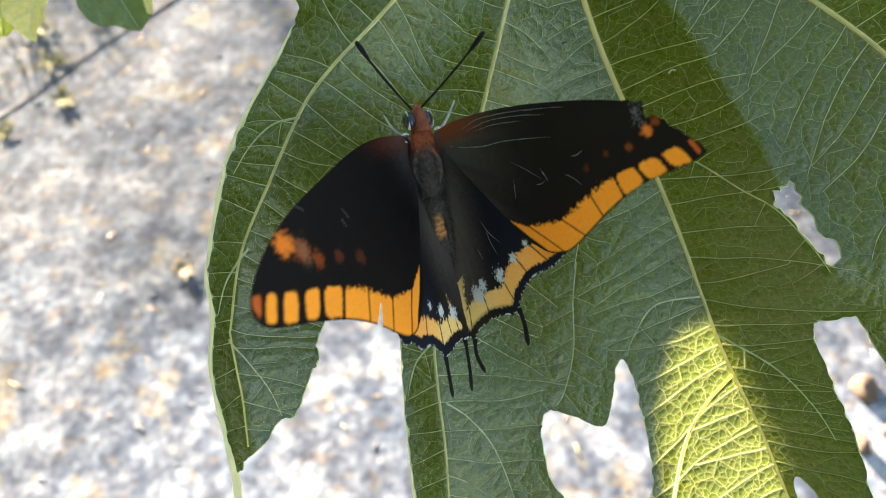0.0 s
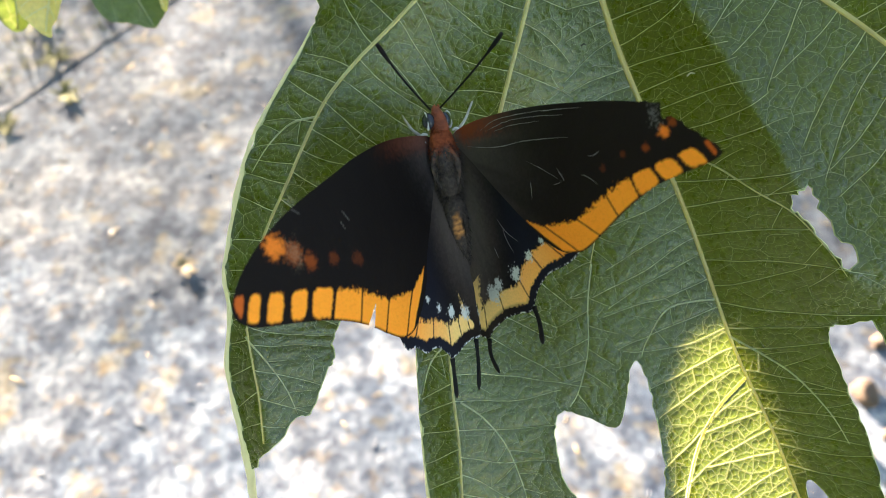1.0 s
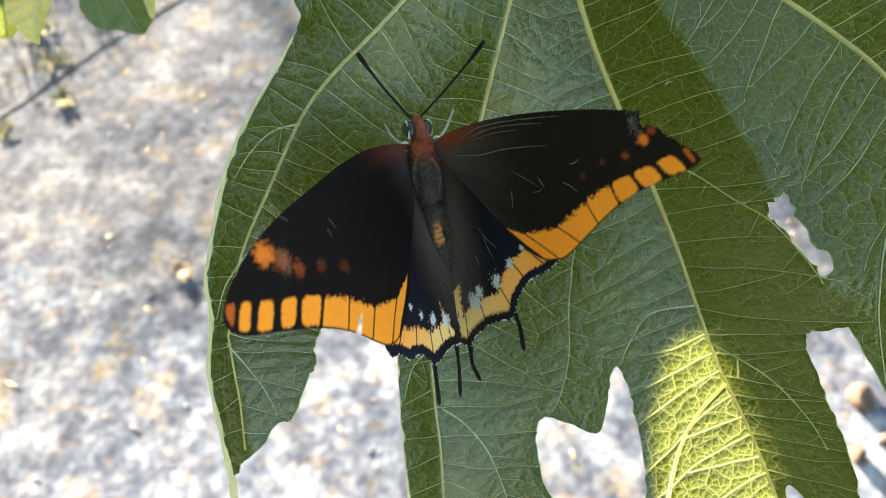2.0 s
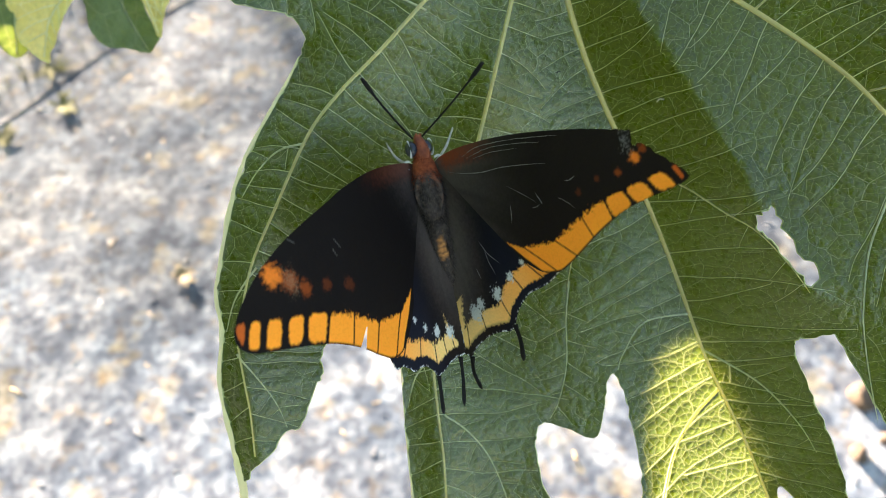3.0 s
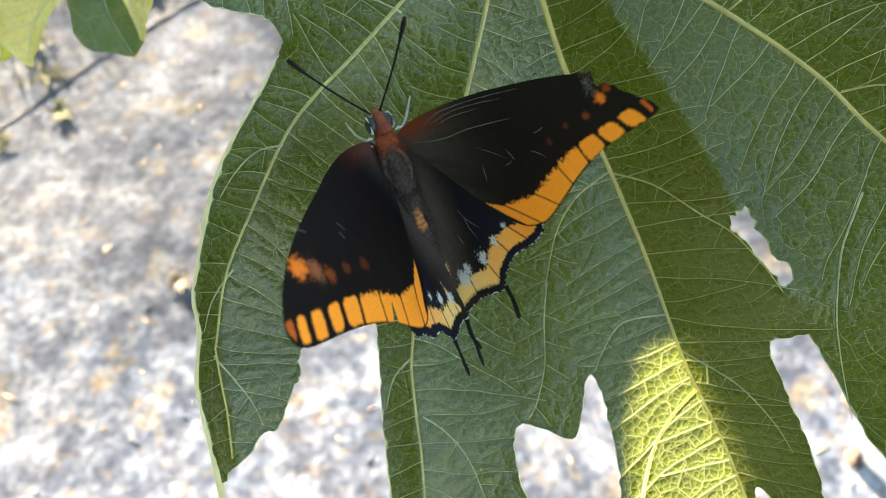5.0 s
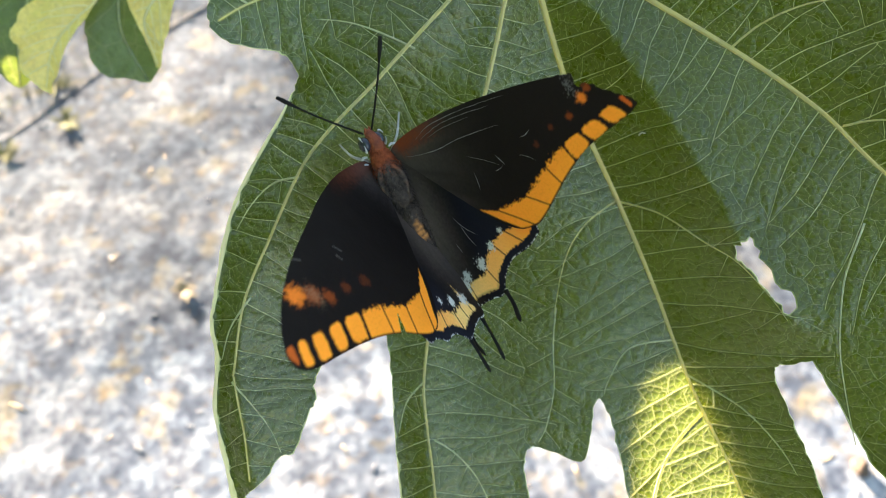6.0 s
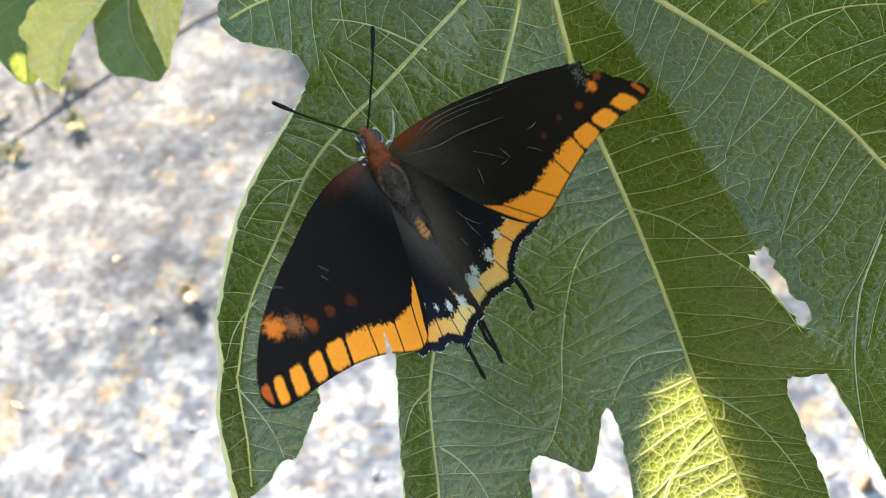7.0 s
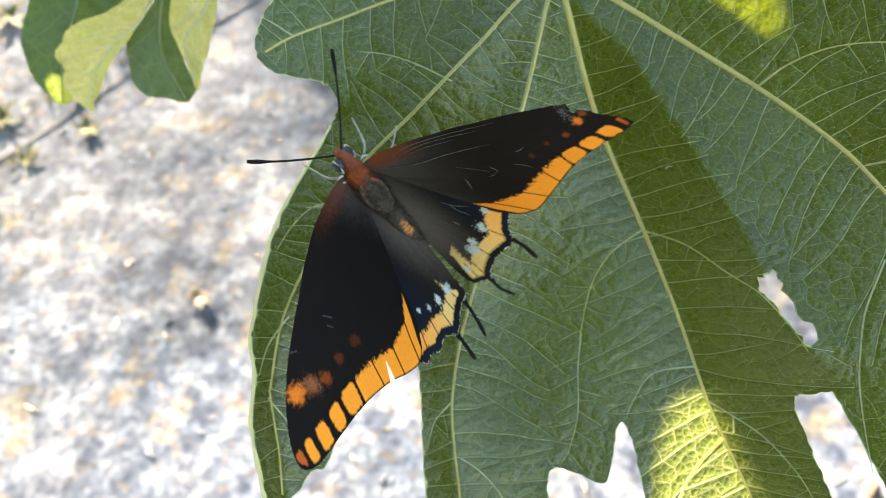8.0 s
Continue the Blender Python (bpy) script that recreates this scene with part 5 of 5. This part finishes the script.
            part("eye_rim", tube_mesh("eye_rim", ring, np.sin(np.linspace(0.2, math.pi - 0.2, 10)) * r * MM, 5), WHITE, head, "white rim of the eye")
        palp = [(side * 0.4 * MM, 10.2 * MM, 0), (side * 0.42 * MM, 10.6 * MM, 0.2 * MM), (side * 0.3 * MM, 10.9 * MM, 0.4 * MM)]
        part("palp", tube_mesh("palp", spline(palp, 4), np.linspace(0.34, 0.10, 9) * MM, 6), RUST, head)
        for k, (x, y) in enumerate(((1.75, 7.0), (2.15, 6.0), (2.9, 5.5))):
            tuft = np.array([(side * x, y, 0.3), (side * (x + 0.6), y + 0.2, 0.2), (side * (x + 1.4), y - 0.45, -0.5)]) * MM
            part("tuft", tube_mesh("tuft", spline(tuft, 4), np.sin(np.linspace(0.5, 2.8, 9)) * (0.21, 0.18, 0.15)[k] * MM, 5), WHITE, bug, "white scale tuft")
        flap = [(side * 0.9 * MM, 4.6 * MM, 2.00 * MM), (side * 1.45 * MM, 3.0 * MM, 1.70 * MM), (side * 1.6 * MM, 1.2 * MM, 1.45 * MM), (side * 1.1 * MM, -0.6 * MM, 1.45 * MM)]
        cover = tube_mesh("tegula", spline(flap, 5), np.interp(np.linspace(0, 1, 16), [0, 0.4, 1], [0.25, 0.55, 0.12]) * MM, 10, 0.45)
        data = cover.color_attributes.new("pattern", "FLOAT_COLOR", "POINT")
        at = np.array([v.co[:] for v in cover.vertices]) / MM
        data.data.foreach_set("color", np.column_stack([thorax_paint(at) * 1.15, np.ones(len(at))]).astype(np.float32).ravel())
        part("tegula", cover, FUR, bug)
    # hair over thorax, wing roots, collar and abdomen
    rng = np.random.default_rng(8)
    for name, lo, hi, count, longest in (("thorax_fur", -2.5, 5.4, 2600, 1.5), ("collar_fur", 4.8, 9.6, 1100, 0.8), ("abdomen_fur", -12.0, -1.5, 1500, 1.5)):
        verts, faces, shades = [], [], []
        for i in range(count):
            y, a = rng.uniform(lo, hi), rng.uniform(-0.3, math.pi + 0.3)
            w = np.interp(y, [-13, -11.5, -8, -4.5, -2.2, 1.5, 4.5, 7, 9, 10.5], [0.5, 1.1, 1.5, 1.5, 1.25, 1.9, 1.9, 1.2, 0.9, 0.5])
            zc = np.interp(y, [-13, -8, -4.5, -1.8, 1.5, 9], [-4.0, -2.2, -1.2, -0.6, 0.2, 0.1])
            foot = np.array([w * math.cos(a), y, zc + w * math.sin(a)])
            out = np.array([math.cos(a), rng.uniform(-2.2, -0.7), 0.6 * math.sin(a)]) + rng.normal(0, 0.3, 3)
            tip = foot + out / np.linalg.norm(out) * rng.uniform(0.5, longest)
            side = np.cross(tip - foot, rng.normal(0, 1, 3))
            side = side / np.linalg.norm(side) * 0.035
            if name == "abdomen_fur" and math.hypot(foot[0] / 0.9, (y + 6.0) / 2.6) < 1 and foot[2] > zc:
                continue
            shade = (RUSTY_HAIR if y + rng.normal(0, 0.7) > 4.6 else HAIR) * rng.choice([0.35, 0.8, 1.1, 1.6])
            faces.append((len(verts), len(verts) + 1, len(verts) + 2))
            verts += [foot - side, foot + side, tip]
            shades += [(*shade, 1)] * 3
        me = mesh_of(name, np.array(verts) * MM, faces, False)
        data = me.color_attributes.new("pattern", "FLOAT_COLOR", "POINT")
        data.data.foreach_set("color", np.array(shades, np.float32).ravel())
        tagged(part(name, me, FUR, bug), kind="stuff")
    for side in (-1, 1):
        for k, (y0, pts) in enumerate(((6.2, [(1.6, 0, -1.2), (3.6, 1.8, -0.4), (4.6, 3.6, -3.0), (5.2, 4.9, -5.8)]), (4.2, [(2.0, 0, -1.4), (5.4, 0.6, 0.2), (7.6, 0.4, -3.4), (9.6, 1.2, -6.0)]))):
            leg = spline([(side * x * MM, (y0 + y) * MM, z * MM) for x, y, z in pts], 5)
            part("leg", tube_mesh("leg", leg, np.linspace(0.24, 0.13, len(leg)) * MM, 6), LEG, bug, "thin whitish leg")
    feelers = []
    for side in (-1, 1):
        s = np.linspace(0, 1, 24)
        line = np.column_stack([0.5 * np.sin(s * 2.2) * side, 14.5 * s, 0.8 * s - 0.6 * s * s]) * MM
        r = np.where(s < 0.76, 0.15, 0.15 + 0.17 * np.sin(np.clip((s - 0.76) / 0.24, 0, 1) * math.pi * 0.80)) * MM
        ob = part("antenna", tube_mesh("antenna", line, r, 7), BLACK, bug, "black clubbed antenna")
        feelers.append(ob)

    slit = np.array(SLIT)
    gaps_l = (0.25, 0.40, 0.50, 0.45, 0.28, 0.14, 0.12, 0.12, 0.12)
    fl = spline(LEFT_FORE, 6, True)
    fr = spline(RIGHT_FORE, 6, True)
    rng = np.random.default_rng(4)
    fr[6 * 5 : 6 * 11] += rng.normal(0, 0.10, fr[6 * 5 : 6 * 11].shape)
    hl, hr = spline(LEFT_HIND, 6, True), spline(RIGHT_HIND, 6, True)

    def fore_left(q, line):
        p = paint_fore(q, line, LEFT_FORE_VEINS, LEFT_FORE_INNER, LEFT_SPOTS, gaps_l, False)
        worn = np.hypot(q[:, 0] - LEFT_SPOTS[1][0], (q[:, 1] - LEFT_SPOTS[1][1]) * 0.7)
        blend(p, (0.30, 0.22, 0.13), 0.3 * (1 - soft_step(worn + 1.2 * rough_noise(q, 7, 3), 0.1, 1.2)))
        strokes(p, q, [(22.5, -3.2), (21.9, -4.4), (23.4, -4.2), (23.0, -5.2), (30.0, -1.6), (29.2, -2.2)], (0.22, 0.20, 0.18), 0.07, 0.45)
        return p

    def fore_right(q, line):
        p = paint_fore(q, line, RIGHT_FORE_VEINS, RIGHT_FORE_INNER, RIGHT_SPOTS, (0.5, 0.36, 0.24, 0.12, 0.09, 0.07, 0.07, 0.07), True)
        worn = np.hypot(q[:, 0] - 33.9, (q[:, 1] + 2.9) * 0.5)
        blend(p, (0.26, 0.25, 0.25), 0.4 * (1 - soft_step(worn + 1.2 * rough_noise(q, 6, 3), 0.0, 0.5)))
        return p

    wings = {}
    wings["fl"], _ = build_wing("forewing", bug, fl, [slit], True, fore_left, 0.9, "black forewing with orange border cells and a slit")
    wings["fr"], sf = build_wing("forewing", bug, fr, [], False, fore_right, 0.9, "black forewing with orange border cells and a torn tip")
    wings["hl"], sl = build_wing("hindwing", bug, hl, [], True, lambda q, o: paint_hind(q, o, LEFT_HIND_VEINS, LEFT_HIND_SPOTS, True), 0.3, "dark hindwing with cream cells and pale blue spots")
    wings["hr"], sr = build_wing("hindwing", bug, hr, [], False, lambda q, o: paint_hind(q, o, RIGHT_HIND_VEINS, RIGHT_HIND_SPOTS, False), 0.3, "dark hindwing with cream cells and pale blue spots")
    # worn veins and creases, and leading-edge sheen put in as grey streaks
    rng = np.random.default_rng(12)
    for line, r in WORN_VEINS_AND_SHEEN:
        line = spline(line, 6)
        line = line + rng.normal(0, 0.018, line.shape)
        at = sf(line) + np.array((0, 0, 0.00010))
        fade = np.sin(np.linspace(0.12, math.pi - 0.12, len(line))) * rng.uniform(0.45, 1.0, len(line))
        part("vein", tube_mesh("vein", at, r * fade * MM, 5, 0.5), CREASE_GREY, wings["fr"])
    for line in ([(5.2, -5.2), (6.6, -7.2), (8.4, -8.6)], [(6.0, -6.4), (6.3, -8.2), (7.2, -10.2)], [(3.4, -9.0), (3.9, -10.6)]):
        line = spline(line, 6)
        part("crease", tube_mesh("crease", sr(line) + np.array((0, 0, 0.00010)), np.sin(np.linspace(0.12, math.pi - 0.12, len(line))) * 0.05 * MM, 5, 0.5), CREASE_GREY, wings["hr"])
    for wing, shape, tails in ((wings["hl"], sl, LEFT_TAILS), (wings["hr"], sr, RIGHT_TAILS)):
        for t in (tails[:3], tails[3:]):
            line = spline(t, 8)
            w = np.interp(np.linspace(0, 1, len(line)), [0, 0.25, 0.6, 0.85, 1], [0.62, 0.40, 0.44, 0.50, 0.12])
            part("tail", tube_mesh("tail", shape(line), w * MM, 8, 0.25), BLACK, wing, "black hindwing tail")
    return bug, wings, feelers


ROOT = 0.002


def wing_pose(side, y, z, lift, sweep, twist):
    """The pose of a wing on the body: side is 1 for the right one, and -1 for its mirror image."""
    m = Euler((0, -radians(lift), 0)).to_matrix() @ Euler((0, 0, radians(sweep))).to_matrix() @ Euler((radians(twist), 0, 0)).to_matrix()
    s = Matrix.Diagonal((side, 1, 1))
    return Matrix.Translation((side * ROOT, y, z)) @ (s @ m @ s).to_4x4()


# ---- build ----
build_ground()
build_dry_grass()
build_dark_line()
for i, (x, y, s) in enumerate(((-0.69, 1.02, 0.040), (-0.80, 1.22, 0.055), (-0.62, 1.40, 0.050), (-0.95, 1.35, 0.065), (-0.40, 0.65, 0.030), (-0.86, 1.04, 0.055), (-0.74, 1.12, 0.045), (-1.00, 1.16, 0.060), (-0.78, 0.94, 0.040))):
    build_weed(x, y, s, i, DRY if i in (4,) else WEED, "small dry yellowing weed rosette on bare soil" if i in (4,) else "small yellow-green weed clump on bare soil")
build_fig_leaf()
# two unseen trees, added to block sky light from the leaf's left side
build_unseen_fig_tree(-1.35, -1.45, 1.65, 1.35, 2)
build_unseen_fig_tree(-2.45, 0.0, 1.5, 1.25, 3)
# unseen shrub toward the sun, added to dim the far left ground
build_shade_shrub(-3.85, 6.5, 1.7, 0.9, 2400, 6)
for i, (x, y, size) in enumerate(((0.585, 0.450, 0.017), (0.630, 0.530, 0.012), (0.555, 0.370, 0.011), (0.680, 0.400, 0.015), (0.600, 0.390, 0.009))):
    build_rock(x, y, size, 20 + i)
LIT = LEAF_POSE @ Vector((0.015, 0.0, 0.012))
# out-of-view shade caster, its holes cut to let the lit patches through
build_shade_leaf(LIT + TO_SUN * 0.18 + Vector((0, 0, 0.008)), 155, 60, [PATCH, TOP_PATCH], [((-0.0958, 0.1349, 0.8740), 2.6)], 5, "unseen dark green leaf added up-sun to shade the fig leaf")
build_twig_leaf((-0.0960, 0.1468, 0.8831), (37.2, 0, 1.5), [(-6.8, 13.7), (-8.4, 7.6), (-9.5, 0.2), (-8.8, -5.9), (-6.6, -10.6), (-3.5, -14.9), (-0.4, -16.5), (4.0, -13.3), (8.7, -5.2), (14.1, 6.9), (13.4, 16.4), (4.0, 21.7)], [(4.0, 21.1), (2.6, 8.3), (-0.1, -5.2), (-0.8, -15.7)], TWIG, "dark green broad leaf hanging from a neighbouring twig", 1)
build_twig_leaf((-0.0716, 0.1433, 0.8837), (37.2, 0, 1.5), [(-1.9, 10.2), (-2.7, 18.1), (2.3, 22.1), (5.7, 15.5), (3.9, 10.2), (3.9, 2.2), (5.7, -4.4), (8.3, -9.7), (7.4, -12.1), (5.7, -13.7), (1.0, -12.7), (-2.3, -12.6), (-4.9, -11.0), (-6.7, -8.4), (-7.2, -4.4), (-7.7, -0.4), (-6.1, 4.2), (-4.3, 6.9)], [(1.7, 21.5), (-0.3, 7.5), (0.4, -3.1), (5.7, -13.0)], TWIG, "bluish green blunt leaf hanging from a neighbouring twig", 3)
build_twig_leaf((-0.0835, 0.1389, 0.8856), (37.2, 0, 1.5), [(11.6, 16.2), (4.8, 11.0), (0.2, 8.1), (-3.7, 6.7), (-7.8, 3.9), (-8.6, 1.3), (-10.2, -0.7), (-9.9, -3.0), (-8.7, -4.3), (-8.9, -8.5), (-7.8, -10.4), (-5.0, -13.0), (-2.4, -14.4), (-2.1, -12.1), (-0.7, -10.4), (0.2, -8.2), (1.8, -4.6), (3.2, -2.0), (4.9, 0.6), (6.2, 2.6), (7.5, 5.5), (9.5, 8.4), (11.4, 11.0), (14.5, 16.2)], [(13.2, 15.9), (8.6, 7.1), (3.5, 1.9), (-1.7, -5.2), (-3.7, -13.0)], YOUNG, "pale yellow-green toothed leaf hanging from a twig", 2)
build_twig_leaf((-0.0614, 0.1403, 0.8913), (37.2, 0, 1.5), [(-4.5, 5.6), (-3.4, 13.2), (0.7, 17.0), (5.2, 13.2), (5.6, 5.6), (4.8, -0.8), (3.4, -5.8), (2.1, -9.6), (1.4, -14.2), (0.2, -13.2), (-1.8, -8.4), (-3.4, -4.6), (-5.1, -0.5), (-5.2, 2.4)], [(1.1, 16.7), (3.3, 5.6), (-1.2, -2.0), (-1.8, -5.8), (0.7, -13.4)], YOUNG, "narrow yellow-green leaf hanging from a twig", 4)
bug, wings, feelers = build_butterfly()


def motions():
    walk(bug, [(t, LEAF_POSE @ pose(x, y, z, rx, ry, rz)) for t, x, y, z, rx, ry, rz in BODY_ROWS])
    for key, side, y, z, rows in (("fl", -1, 0.003, 0.0, LEFT_FORE_ANGLES), ("fr", 1, 0.003, 0.0, RIGHT_FORE_ANGLES), ("hl", -1, -0.001, -0.0005, LEFT_HIND_ANGLES), ("hr", 1, -0.001, -0.0005, RIGHT_HIND_ANGLES)):
        walk(wings[key], [(t, wing_pose(side, y, z, *a)) for t, *a in rows])
    for ob, side, n in ((feelers[0], -1, 0), (feelers[1], 1, 1)):
        walk(ob, [(t, pose(side * 0.0007, 0.0103, 0.0006, 0, 0, -side * a[n]) @ pose(0, 0, 0, a[2 + n], 0, 0)) for t, *a in FEELERS])


motions()
